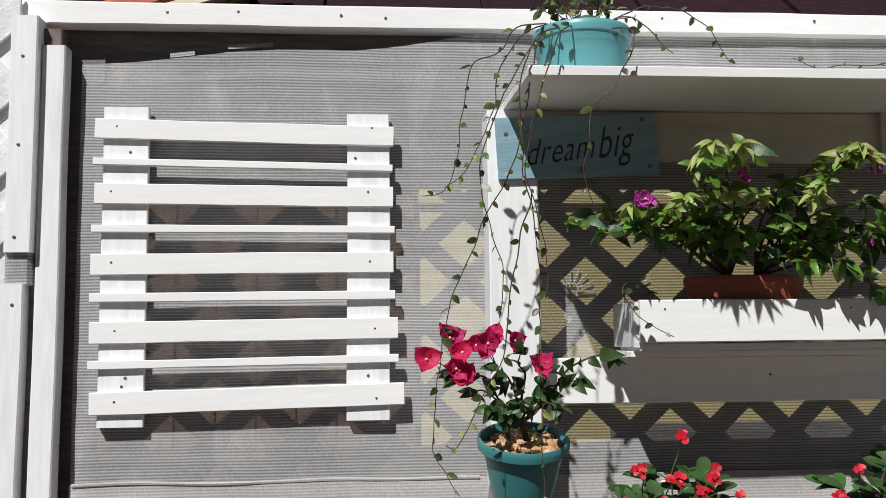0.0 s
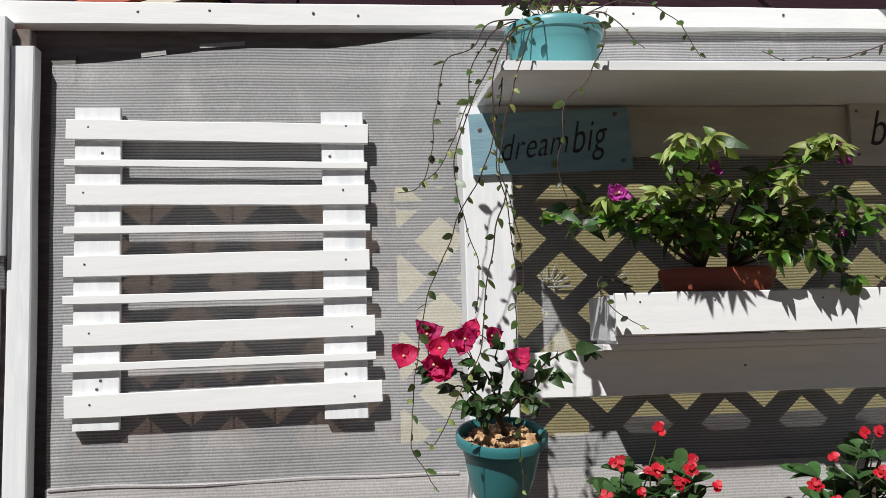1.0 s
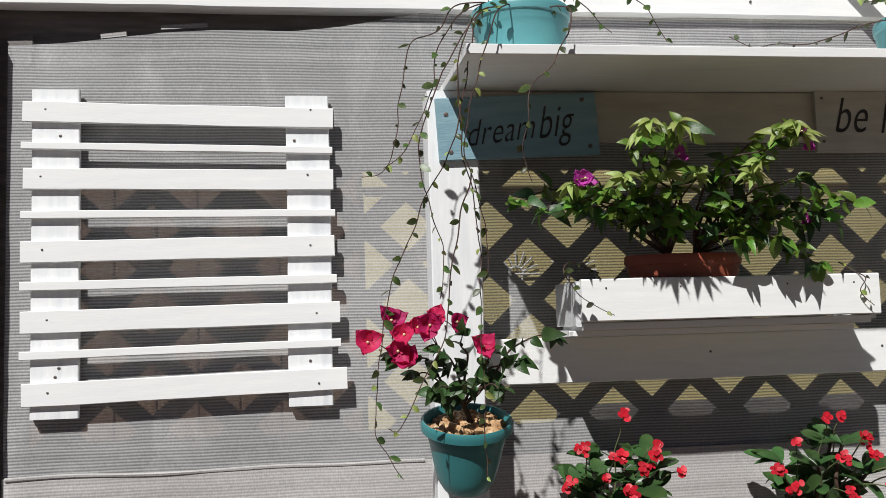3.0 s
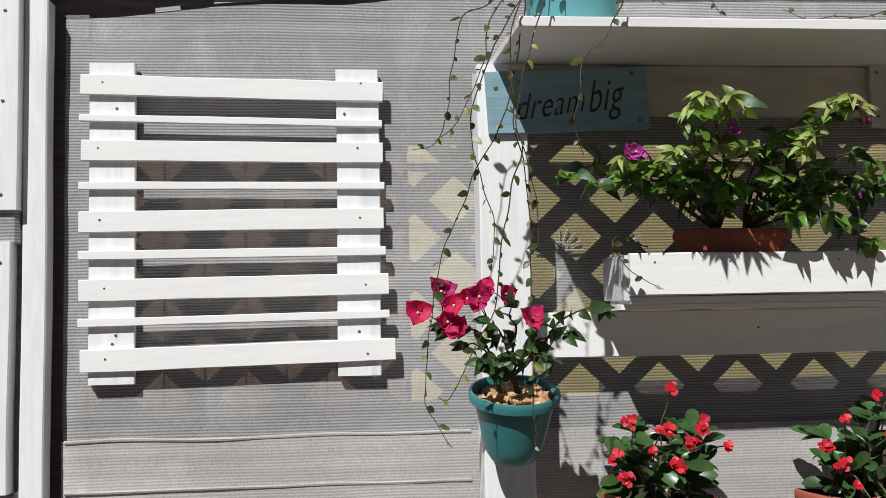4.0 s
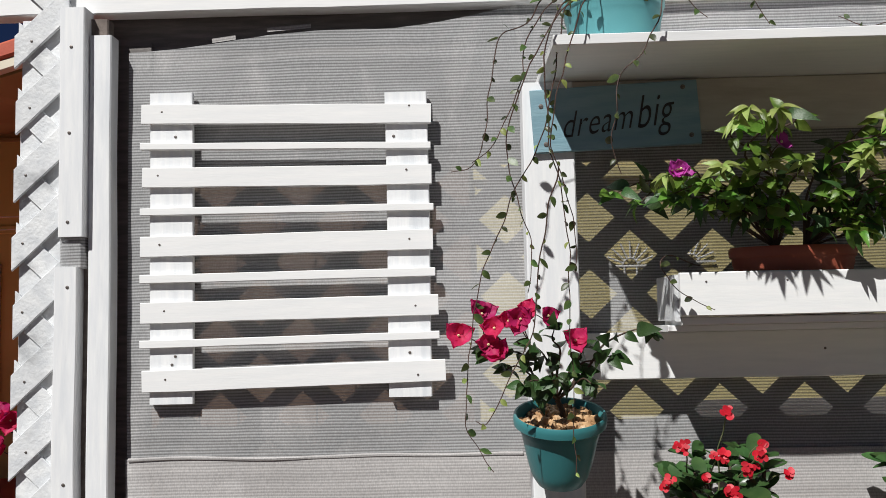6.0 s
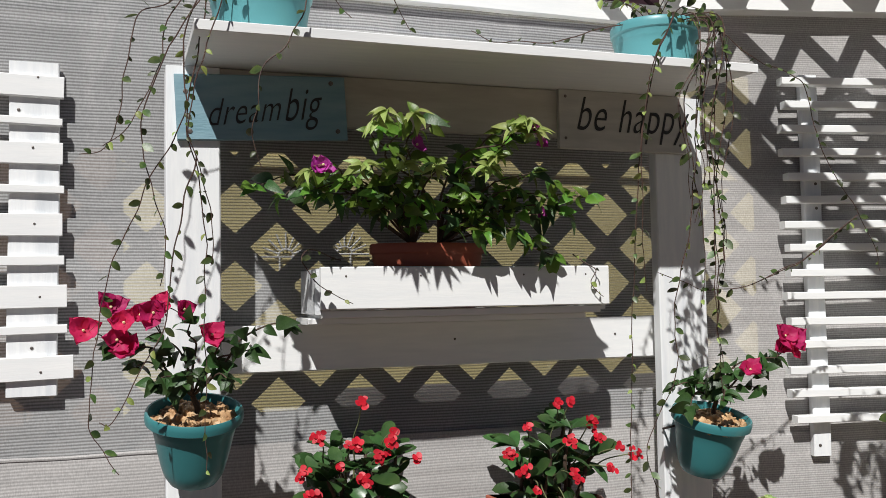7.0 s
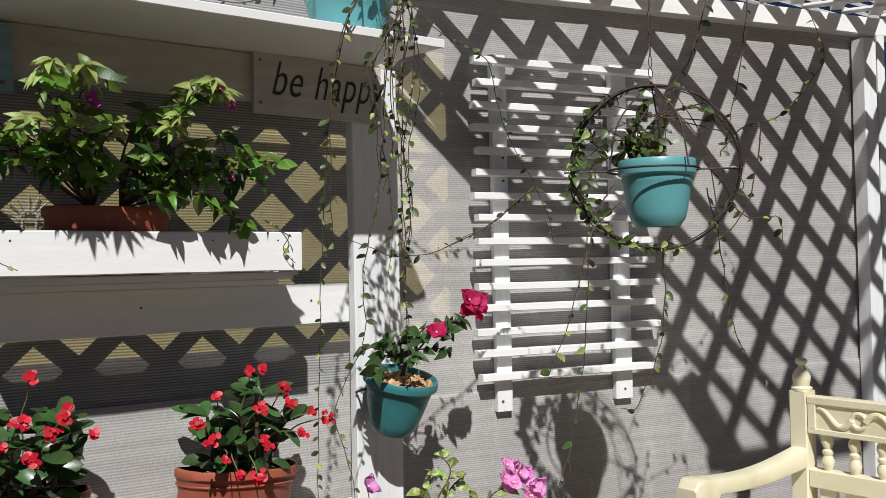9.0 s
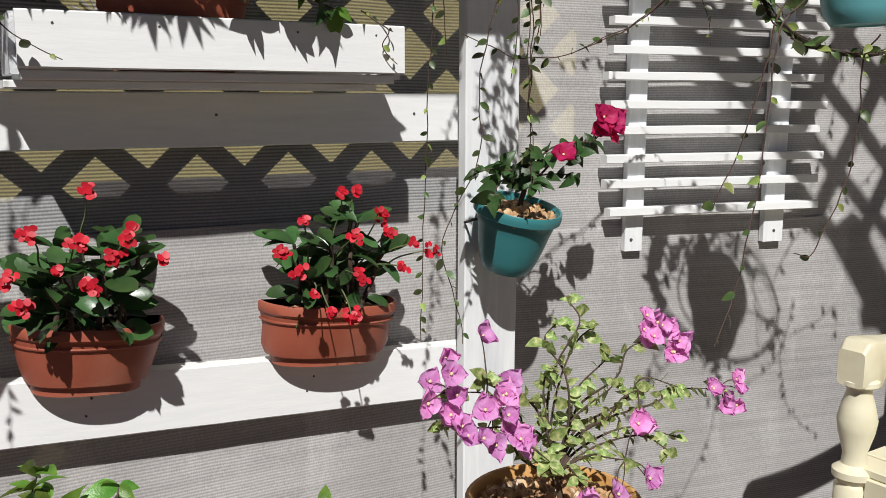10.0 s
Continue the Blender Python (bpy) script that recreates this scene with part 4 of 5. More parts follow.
VARI = [leaf_mesh("leaf", 0.030, 0.018, LEAF_VARI, 0.3, 0.3, 0.4, 1.1), leaf_mesh("leaf", 0.024, 0.014, LEAF_VARI, 0.5, 0.4, 0.4, 1.1), leaf_mesh("leaf", 0.036, 0.021, LEAF_VARI, 0.2, 0.15, 0.4, 1.1)]

GOLD = [leaf_mesh("leaf", 0.030, 0.018, LEAF_GOLD, 0.3, 0.3, 0.4, 1.1), leaf_mesh("leaf", 0.036, 0.021, LEAF_GOLD, 0.2, 0.15, 0.4, 1.1)]


def bract_mesh(name, size, material, seed):
    """Three papery, wavy bracts cupped round the middle."""
    r = random.Random(seed)
    bm = bmesh.new()
    for k in range(3):
        turn = Matrix.Rotation(2 * math.pi * k / 3 + r.uniform(-0.2, 0.2), 4, "Z") @ Matrix.Rotation(radians(-r.uniform(8, 38)), 4, "Y")
        rows = []
        for i in range(9):
            f = i / 8
            w = (math.sin(math.pi * min(1.0, f * 0.90 + 0.085)) ** 0.62) * size * 0.52
            row = []
            for j in range(7):
                g = j / 3 - 1
                ruffle = 0.05 * math.sin(5 * f + 4 * g + seed + k) + 0.035 * math.sin(11 * f - 7 * g + 2 * seed + 3 * k) * abs(g)
                p = Vector((size * (f - 0.20 * g * g * f), w * g, size * (0.22 * g * g * (1 - 0.6 * f) + 0.12 * f * f + ruffle)))
                row.append(bm.verts.new(turn @ p))
            rows.append(row)
        for a, c in zip(rows, rows[1:]):
            for j in range(6):
                bm.faces.new((a[j], a[j + 1], c[j + 1], c[j]))
    me = bpy.data.meshes.new(name)
    bm.to_mesh(me)
    bm.free()
    me.materials.append(material)
    me.shade_smooth()
    return me


def twin_mesh(size, seed):
    """A spurge flower: two round bracts facing outward, with a small heart."""
    bm = bmesh.new()
    for k in (0, 1):
        turn = Matrix.Rotation(math.pi * k, 4, "Z")
        c = bm.verts.new(turn @ Vector((size * 0.24, 0, size * 0.03)))
        ring = [bm.verts.new(turn @ Vector((size * (0.26 + 0.27 * math.cos(a)), size * 0.36 * math.sin(a), size * (0.06 + 0.08 * math.cos(a + seed))))) for a in [2 * math.pi * i / 12 for i in range(12)]]
        for i in range(12):
            bm.faces.new((c, ring[i], ring[(i + 1) % 12]))
    me = bpy.data.meshes.new("flower")
    bm.to_mesh(me)
    bm.free()
    me.materials.append(PETAL_RED)
    me.shade_smooth()
    return me


CRIMSON = [bract_mesh("flower", 0.040, PETAL_CRIMSON, s) for s in (1, 2, 3)]
MAGENTA = [bract_mesh("flower", 0.034, PETAL_MAGENTA, s) for s in (4, 5, 6)]
PURPLE = [bract_mesh("flower", 0.026, PETAL_PURPLE, s) for s in (7, 8)]
TWIN = [twin_mesh(0.022, s) for s in (0.0, 1.0, 2.0)]
bmh = bmesh.new()
bmesh.ops.create_icosphere(bmh, subdivisions=1, radius=0.0032)
HEART_DOT = mesh_of("flower_heart", bmh, PISTIL)


def flower(parent, meshes, p, face, size, r, dot=True):
    m = aim(p, rand_dir(r, 0.3).cross(Vector(face)), face, size) @ Matrix.Rotation(r.uniform(0, 6), 4, "Z")
    fo = piece("flower", r.choice(meshes), parent, m)
    if dot:
        piece("flower_heart", HEART_DOT, fo, aim(Vector(p) + Vector(face).normalized() * 0.006 * size, (1, 0, 0), face, 1.0))


# ---- the two wall pots with crimson bougainvillea ----
flower_pot("deep teal plastic pot with gravel hung on the stand's post", 0.482, 2.082, 1.138, 0.097, 0.154, AQUA_DARK, group="turquoise wall pots", taper=0.52, curve=0.62, neck=0.83, seed=3, tilt=pose(0, 0, 0, 15, 0, 0))
flower_pot("deep teal plastic pot with gravel hung on the stand's post", 1.702, 2.082, 1.062, 0.097, 0.150, AQUA_DARK, group="turquoise wall pots", taper=0.54, curve=0.62, neck=0.85, seed=4, tilt=pose(0, 0, 0, 14, 4, 0))
for x, z, px in ((0.478, 1.20, 0.487), (1.712, 1.13, 1.712)):
    hook = thing("pot_hook", "dark wire hook holding a wall pot", "hook", "wall pot hooks")
    part("wire", tube_bm(smooth_path([(px - 0.07, 2.156, z + 0.03), (px - 0.07, 2.10, z + 0.045), (px, 2.15, z + 0.04), (px + 0.07, 2.10, z + 0.045), (px + 0.07, 2.156, z + 0.03)]), 0.003), WIRE, hook)


def bougainvillea(label, base, tips, leaf_set, step, size, flowers, fmesh, fsize, seed, thick=0.007, bark=BARK, group="", start=0.25, name="bougainvillea", young=0.0):
    """A woody base, bending branches to the tips, leaves along them and papery bracts at given spots."""
    r = random.Random(seed)
    th = thing(name, label, "plant", group, Matrix.Translation(base))
    base = Vector(base)
    crown = base + Vector((r.uniform(-0.01, 0.01), r.uniform(-0.01, 0.01), 0.05))
    stem(th, smooth_path([base - Vector((0, 0, 0.03)), base + Vector((0.004, 0, 0.02)), crown], 4), thick, thick * 0.8, bark, "trunk", 8)
    for t in tips:
        pts = bent(crown, t, r, 0.18)
        br = stem(th, pts, thick * 0.45, 0.0012, bark, "branch")
        leaves_along(br, pts, leaf_set, step, size, r, start)
        for k in range(10 if young and t[2] > young else 4):
            piece("leaf", r.choice(YOUNG if young and t[2] > young else leaf_set), br, aim(pts[-1], rand_dir(r, 0.6) + (pts[-1] - pts[-3]).normalized() * 0.6, Vector((0, -0.6, 0.7)) + rand_dir(r) * 0.7, size * r.uniform(0.6, 1.05)))
    for p in flowers:
        p = Vector(p)
        near = min((Vector(t) for t in tips), key=lambda t: (t - p).length)
        if (near - p).length > 0.012:
            stem(th, bent(near, p, r, 0.12, 1), 0.0014, 0.0009, bark, "twig", 5)
        flower(th, fmesh, p, Vector((r.uniform(-0.5, 0.5), -1, r.uniform(0.0, 0.8))), fsize * r.uniform(0.8, 1.15), r)
    return th


bougainvillea("bougainvillea with crimson bracts in a turquoise wall pot", (0.485, 2.05, 1.262),
              [(0.33, 1.98, 1.42), (0.37, 2.0, 1.38), (0.42, 1.97, 1.43), (0.47, 1.99, 1.46), (0.53, 2.0, 1.42), (0.59, 2.0, 1.405), (0.665, 2.0, 1.45), (0.46, 1.95, 1.36), (0.54, 1.96, 1.35), (0.40, 1.96, 1.35)],
              HEART, 0.025, 0.86,
              [(0.275, 1.98, 1.452), (0.322, 1.98, 1.492), (0.335, 1.97, 1.432), (0.348, 1.96, 1.465), (0.375, 1.975, 1.478), (0.352, 1.97, 1.412), (0.415, 1.98, 1.498), (0.402, 1.97, 1.482), (0.457, 1.99, 1.488), (0.512, 1.985, 1.435)],
              CRIMSON, 0.9, 21)
bougainvillea("bougainvillea with one crimson flower head in a turquoise wall pot", (1.715, 2.05, 1.189),
              [(1.58, 2.0, 1.285), (1.63, 1.99, 1.30), (1.69, 1.98, 1.30), (1.76, 1.99, 1.32), (1.83, 1.99, 1.315), (1.87, 2.0, 1.34), (1.80, 1.97, 1.27), (1.60, 1.97, 1.24), (1.68, 1.95, 1.26)],
              HEART, 0.026, 0.88,
              [(1.895, 2.0, 1.372), (1.915, 1.99, 1.385), (1.905, 1.985, 1.362), (1.93, 2.0, 1.368), (1.89, 1.99, 1.392), (1.77, 1.97, 1.315)],
              CRIMSON, 1.0, 22)

# ---- planter-box plants ----


def leaning(p, out=0.0):
    """Moves the trough's shoots along the camera's sight lines to sunlit depths, nearer as they climb."""
    x, y, z = p
    far_y = 1.775 + (2.0 - z) / 1.25 - out
    f = (far_y - 0.13) / (y - 0.13)
    return (0.42 + (x - 0.42) * f, far_y, 1.5 + (z - 1.5) * f)


flower_pot("terracotta bowl standing in the white trough", 1.02, 2.158, 1.479, 0.140, 0.150, TERRA, "chips", sy=0.5, taper=0.8, name="terracotta_bowl", seed=6)
tips = [(0.60, 2.05, 1.74), (0.66, 2.06, 1.72), (0.72, 2.05, 1.78), (0.76, 2.08, 1.735), (0.80, 2.05, 1.76), (0.84, 2.08, 1.80), (0.875, 2.09, 1.90), (0.90, 2.1, 1.93), (0.965, 2.1, 1.925), (0.93, 2.06, 1.80), (0.97, 2.05, 1.73), (1.01, 2.06, 1.80),
        (0.87, 2.05, 1.73), (0.72, 2.05, 1.735), (0.93, 2.05, 1.71)]
inner = [(0.80, 2.05, 1.71), (0.88, 2.05, 1.69), (0.97, 2.05, 1.69)]
bougainvillea("leafy green bougainvillea with a purple flower in the trough", (0.99, 2.15, 1.575), [leaning(t) for t in tips] + [leaning(t, -0.03) for t in inner], FRESH, 0.0225, 0.82,
              [leaning(p) for p in ((0.735, 2.05, 1.785), (0.755, 2.05, 1.78), (0.745, 2.04, 1.79), (0.96, 2.07, 1.845))], PURPLE, 1.0, 31, start=0.34, young=1.75)
tips = [(1.09, 2.06, 1.74), (1.13, 2.05, 1.80), (1.16, 2.08, 1.83), (1.21, 2.09, 1.90), (1.245, 2.1, 1.925), (1.27, 2.1, 1.90), (1.19, 2.05, 1.75), (1.24, 2.05, 1.79), (1.29, 2.05, 1.77), (1.34, 2.05, 1.74), (1.39, 2.06, 1.735), (1.27, 2.05, 1.69),
        (1.33, 2.05, 1.69), (1.15, 2.05, 1.68)]
inner = [(1.10, 2.05, 1.70), (1.20, 2.05, 1.71)]
hanging = [(1.19, 2.04, 1.655), (1.24, 2.04, 1.635), (1.285, 2.03, 1.595), (1.12, 2.05, 1.65)]
bougainvillea("leafy green bougainvillea trailing over the trough's edge", (1.05, 2.15, 1.575), [leaning(t) for t in tips] + [leaning(t, -0.03) for t in inner] + [leaning(t, 0.06) for t in hanging], FRESH, 0.0215, 0.82,
              [leaning(p) for p in ((1.275, 2.07, 1.862), (1.24, 2.0, 1.69), (1.255, 2.08, 1.90))], PURPLE, 0.7, 32, start=0.34, young=1.78)

# ---- bowls with spurge on the low shelf ----


def spurge(label, x, y, z, tips, seed):
    r = random.Random(seed)
    th = thing("crown_of_thorns", label, "plant", "spurges on the cross board", pose(x, y, z))
    for k in range(10):
        a = 2 * math.pi * k / 10 + r.uniform(-0.2, 0.2)
        foot = Vector((x + 0.06 * math.cos(a), y + 0.035 * math.sin(a), z - 0.01))
        tip = Vector((x + r.uniform(0.05, 0.12) * math.cos(a), y - 0.015 + 0.07 * math.sin(a), z + r.uniform(0.07, 0.20)))
        pts = bent(foot, tip, r, 0.1)
        st = stem(th, pts, 0.0055, 0.004, BARK, "stem", 7)
        leaves_along(st, pts, SPATULA, 0.024, r.uniform(0.9, 1.25), r, 0.2, (0, -0.6, 0.7))
        for q in range(6):
            piece("leaf", r.choice(SPATULA), st, aim(pts[-1], rand_dir(r, 0.35) + Vector((0, -0.1, 0.65)), Vector((0, -0.5, 0.8)) + rand_dir(r) * 0.4, r.uniform(0.75, 1.1)))
    for t, n in tips:
        t = Vector(t) + Vector((0, 0.035, 0))
        foot = Vector((x + (t.x - x) * 0.45, y, z + 0.07))
        stem(th, bent(foot, t, r, 0.08), 0.0022, 0.0014, GREEN_STEM, "flower_stalk", 5)
        for q in range(n + 2):
            p = t + Vector((r.uniform(-0.015, 0.015), r.uniform(-0.010, 0.006), r.uniform(-0.012, 0.012))) * (0.45 if n < 3 else 1.0)
            flower(th, TWIN, p, Vector((r.uniform(-0.35, 0.35), -1, r.uniform(0.15, 0.7))), r.uniform(0.8, 1.05), r, False)
    return th


def wall_bowl(label, x, z, half, foot, turn, seed):
    """A D-shaped moulded bowl with its flat back on the cross board; z is the middle of its foot."""
    th = thing("terracotta_bowl", label, "plant pot", "terracotta bowls on the cross board", pose(x, 2.2585, z, 0, turn, 0))

    def ring(bm, w, d, zz, n=30):
        pts = []
        for i in range(n + 1):
            a = math.pi * i / n
            c, q = math.cos(a), math.sin(a)
            pts.append(bm.verts.new((w * math.copysign(abs(c) ** 0.82, c), -d * q ** 0.82, zz)))
        return pts

    def loft(levels, cap_first=False, cap_last=False):
        bm = bmesh.new()
        rows = [ring(bm, *lv) for lv in levels]
        for a, c in zip(rows, rows[1:]):
            for i in range(len(a)):
                k = (i + 1) % len(a)
                bm.faces.new((a[i], a[k], c[k], c[i]))
        if cap_first:
            bm.faces.new(rows[0])
        if cap_last:
            bm.faces.new(rows[-1])
        return bm

    deep = 0.118
    body = [(foot * 1.06, 0.074, 0.020), (foot * 1.12, 0.080, 0.023), (foot * 1.20, 0.088, 0.045), (half * 0.93, 0.102, 0.085), (half * 0.965, 0.108, 0.110), (half * 0.97, 0.109, 0.113),
            (half * 0.985, 0.113, 0.115), (half * 1.0, deep, 0.119), (half * 1.005, deep, 0.134), (half * 0.995, deep - 0.001, 0.138), (half * 0.965, deep - 0.006, 0.139), (half * 0.95, deep - 0.009, 0.134), (half * 0.92, deep - 0.014, 0.105)]
    part("body", loft(body), TERRA, th, local=True)
    part("foot", loft([(foot * 0.9, 0.058, 0.0), (foot, 0.066, 0.001), (foot * 1.01, 0.068, 0.017), (foot * 1.05, 0.073, 0.0205)], True, True), TERRA, th, local=True)
    part("soil", loft([(half * 0.93, deep - 0.013, 0.100), (half * 0.93, deep - 0.013, 0.114), (half * 0.55, deep * 0.6, 0.121)], True, True), SOIL, th, local=True)
    rr = random.Random(seed)
    ob = part("bark_litter", stones_bm(0, -0.05, 0.117, half * 0.82, 0.042, 80, rr, 0.005, 0.011), GRAVEL, th, "scattered bark chips", local=True)
    ob["kind"] = "stuff"
    part("moulded_line", loft([(half * 0.972, 0.1095, 0.098), (half * 0.978, 0.1115, 0.101), (half * 0.975, 0.1105, 0.104)]), TERRA, th, local=True)


for x, seed, half, foot, z, lab in ((0.843, 41, 0.141, 0.100, 0.876, "red-flowered crown of thorns in a terracotta bowl"), (1.339, 42, 0.156, 0.122, 0.862, "red-flowered crown of thorns in a wider terracotta bowl")):
    zs = z + 0.008
    wall_bowl("flat-backed terracotta bowl fixed to the white cross board", x, z, half, foot, 4.5, seed)
    dx = 0.012
    heads = [((0.83 + dx, 2.07, 1.27), 3), ((0.73 + dx, 2.06, 1.205), 5), ((0.80 + dx, 2.04, 1.19), 6), ((0.87 + dx, 2.05, 1.155), 4), ((0.885 + dx, 2.04, 1.185), 3), ((0.955 + dx, 2.06, 1.145), 2), ((0.70 + dx, 2.05, 1.13), 4),
             ((0.82 + dx, 2.00, 1.115), 5), ((0.71 + dx, 2.03, 1.085), 3), ((0.77 + dx, 2.02, 1.15), 1), ((0.90 + dx, 2.06, 1.21), 1)]
    if seed == 42:
        heads = [((1.325, 2.08, 1.245), 2), ((1.40, 2.05, 1.205), 4), ((1.36, 2.07, 1.25), 1), ((1.19, 2.05, 1.145), 5), ((1.235, 2.05, 1.20), 2), ((1.33, 2.03, 1.165), 3), ((1.42, 2.04, 1.165), 4), ((1.475, 2.05, 1.135), 2), ((1.53, 2.07, 1.115), 3),
                 ((1.335, 2.01, 1.085), 3), ((1.24, 2.02, 1.06), 1), ((1.31, 2.0, 1.01), 5), ((1.43, 2.01, 1.095), 2), ((1.27, 2.01, 1.02), 2), ((1.21, 2.03, 1.10), 3)]
    spurge(lab, x, 2.200, zs + 0.112, heads, seed)

# ---- pots on the top shelf ----
flower_pot("turquoise plastic pot with a trailing vine on the top shelf", 0.607, 1.955, 2.024, 0.104, 0.105, filling="", group="turquoise shelf pots", taper=0.84, seed=7)
flower_pot("turquoise plastic pot with a trailing vine on the top shelf", 1.525, 1.955, 2.024, 0.104, 0.105, filling="", group="turquoise shelf pots", taper=0.84, seed=8)


def vine(parent, pts, r, step=0.026, size=1.0, thick=0.0016, start=0.05):
    p = smooth_path(pts, 7)
    p = [q + Vector((noise.noise(q * 18), noise.noise(q * 18 + Vector((5, 0, 0))), noise.noise(q * 18 + Vector((0, 5, 0))))) * 0.006 for q in p]
    td = stem(parent, p, thick, thick * 0.55, VINE_STEM, "tendril", 5)
    leaves_along(td, p, OVAL, step, size, r, start)


def tuft(parent, x, y, z, n, spread, high, r, size=1.0):
    for k in range(n):
        a = r.uniform(0, 2 * math.pi)
        tip = (x + spread * math.cos(a) * r.uniform(0.4, 1), y + spread * 0.7 * math.sin(a), z + r.uniform(0.2, 1.0) * high)
        vine(parent, bent((x, y, z), tip, r, 0.2)[::3] + [tip], r, 0.018, size, 0.0014, 0.2)


r = random.Random(51)
hoya = thing("trailing_vine", "trailing vine with small waxy leaves from a shelf pot", "plant", "shelf vines", pose(0.607, 1.955, 2.13))
tuft(hoya, 0.607, 1.95, 2.115, 13, 0.15, 0.14, r, 1.15)
for pts in (
    ((0.60, 1.94, 2.13), (0.48, 1.93, 2.14), (0.43, 1.93, 2.08), (0.37, 1.93, 2.05), (0.35, 1.93, 1.95), (0.34, 1.93, 1.87), (0.31, 1.93, 1.79), (0.27, 1.93, 1.78)),
    ((0.60, 1.94, 2.13), (0.49, 1.90, 2.12), (0.42, 1.90, 2.02), (0.41, 1.90, 1.95), (0.36, 1.90, 1.84), (0.31, 1.90, 1.79)),
    ((0.60, 1.94, 2.13), (0.51, 1.88, 2.10), (0.48, 1.89, 1.98), (0.45, 1.91, 1.84), (0.40, 1.92, 1.75), (0.36, 1.93, 1.65), (0.32, 1.94, 1.55), (0.29, 1.95, 1.36), (0.29, 1.96, 1.26), (0.34, 1.96, 1.18)),
    ((0.60, 1.94, 2.13), (0.49, 1.86, 2.08), (0.41, 1.85, 1.93), (0.38, 1.86, 1.85), (0.38, 1.87, 1.78), (0.40, 1.87, 1.70), (0.42, 1.87, 1.61), (0.41, 1.87, 1.53)),
    ((0.60, 1.93, 2.13), (0.48, 1.81, 2.07), (0.45, 1.81, 1.93), (0.46, 1.83, 1.80), (0.48, 1.85, 1.70), (0.49, 1.86, 1.59), (0.49, 1.87, 1.42), (0.49, 1.87, 1.19)),
    ((0.60, 1.93, 2.13), (0.53, 1.80, 2.08), (0.49, 1.79, 1.97), (0.46, 1.80, 1.84), (0.47, 1.82, 1.76), (0.50, 1.84, 1.66), (0.50, 1.85, 1.57)),
    ((0.62, 1.92, 2.13), (0.67, 1.80, 2.08), (0.64, 1.79, 1.99), (0.59, 1.80, 1.93), (0.58, 1.80, 1.86), (0.57, 1.81, 1.81), (0.59, 1.82, 1.75)),
    ((0.47, 1.83, 1.77), (0.45, 1.85, 1.68), (0.43, 1.86, 1.57), (0.42, 1.87, 1.47), (0.37, 1.88, 1.37), (0.33, 1.88, 1.29), (0.31, 1.88, 1.29)),
    ((0.62, 1.94, 2.13), (0.70, 1.90, 2.15), (0.75, 1.88, 2.09), (0.77, 1.86, 2.06)),
    ((0.62, 1.94, 2.13), (0.74, 1.93, 2.18), (0.86, 1.93, 2.15), (0.91, 1.92, 2.06)),
):
    vine(hoya, pts, r, 0.034, 0.92)
hoya2 = thing("trailing_vine", "trailing vine with small waxy leaves from a shelf pot", "plant", "shelf vines", pose(1.525, 1.955, 2.13))
tuft(hoya2, 1.525, 1.95, 2.115, 11, 0.14, 0.10, r, 1.1)
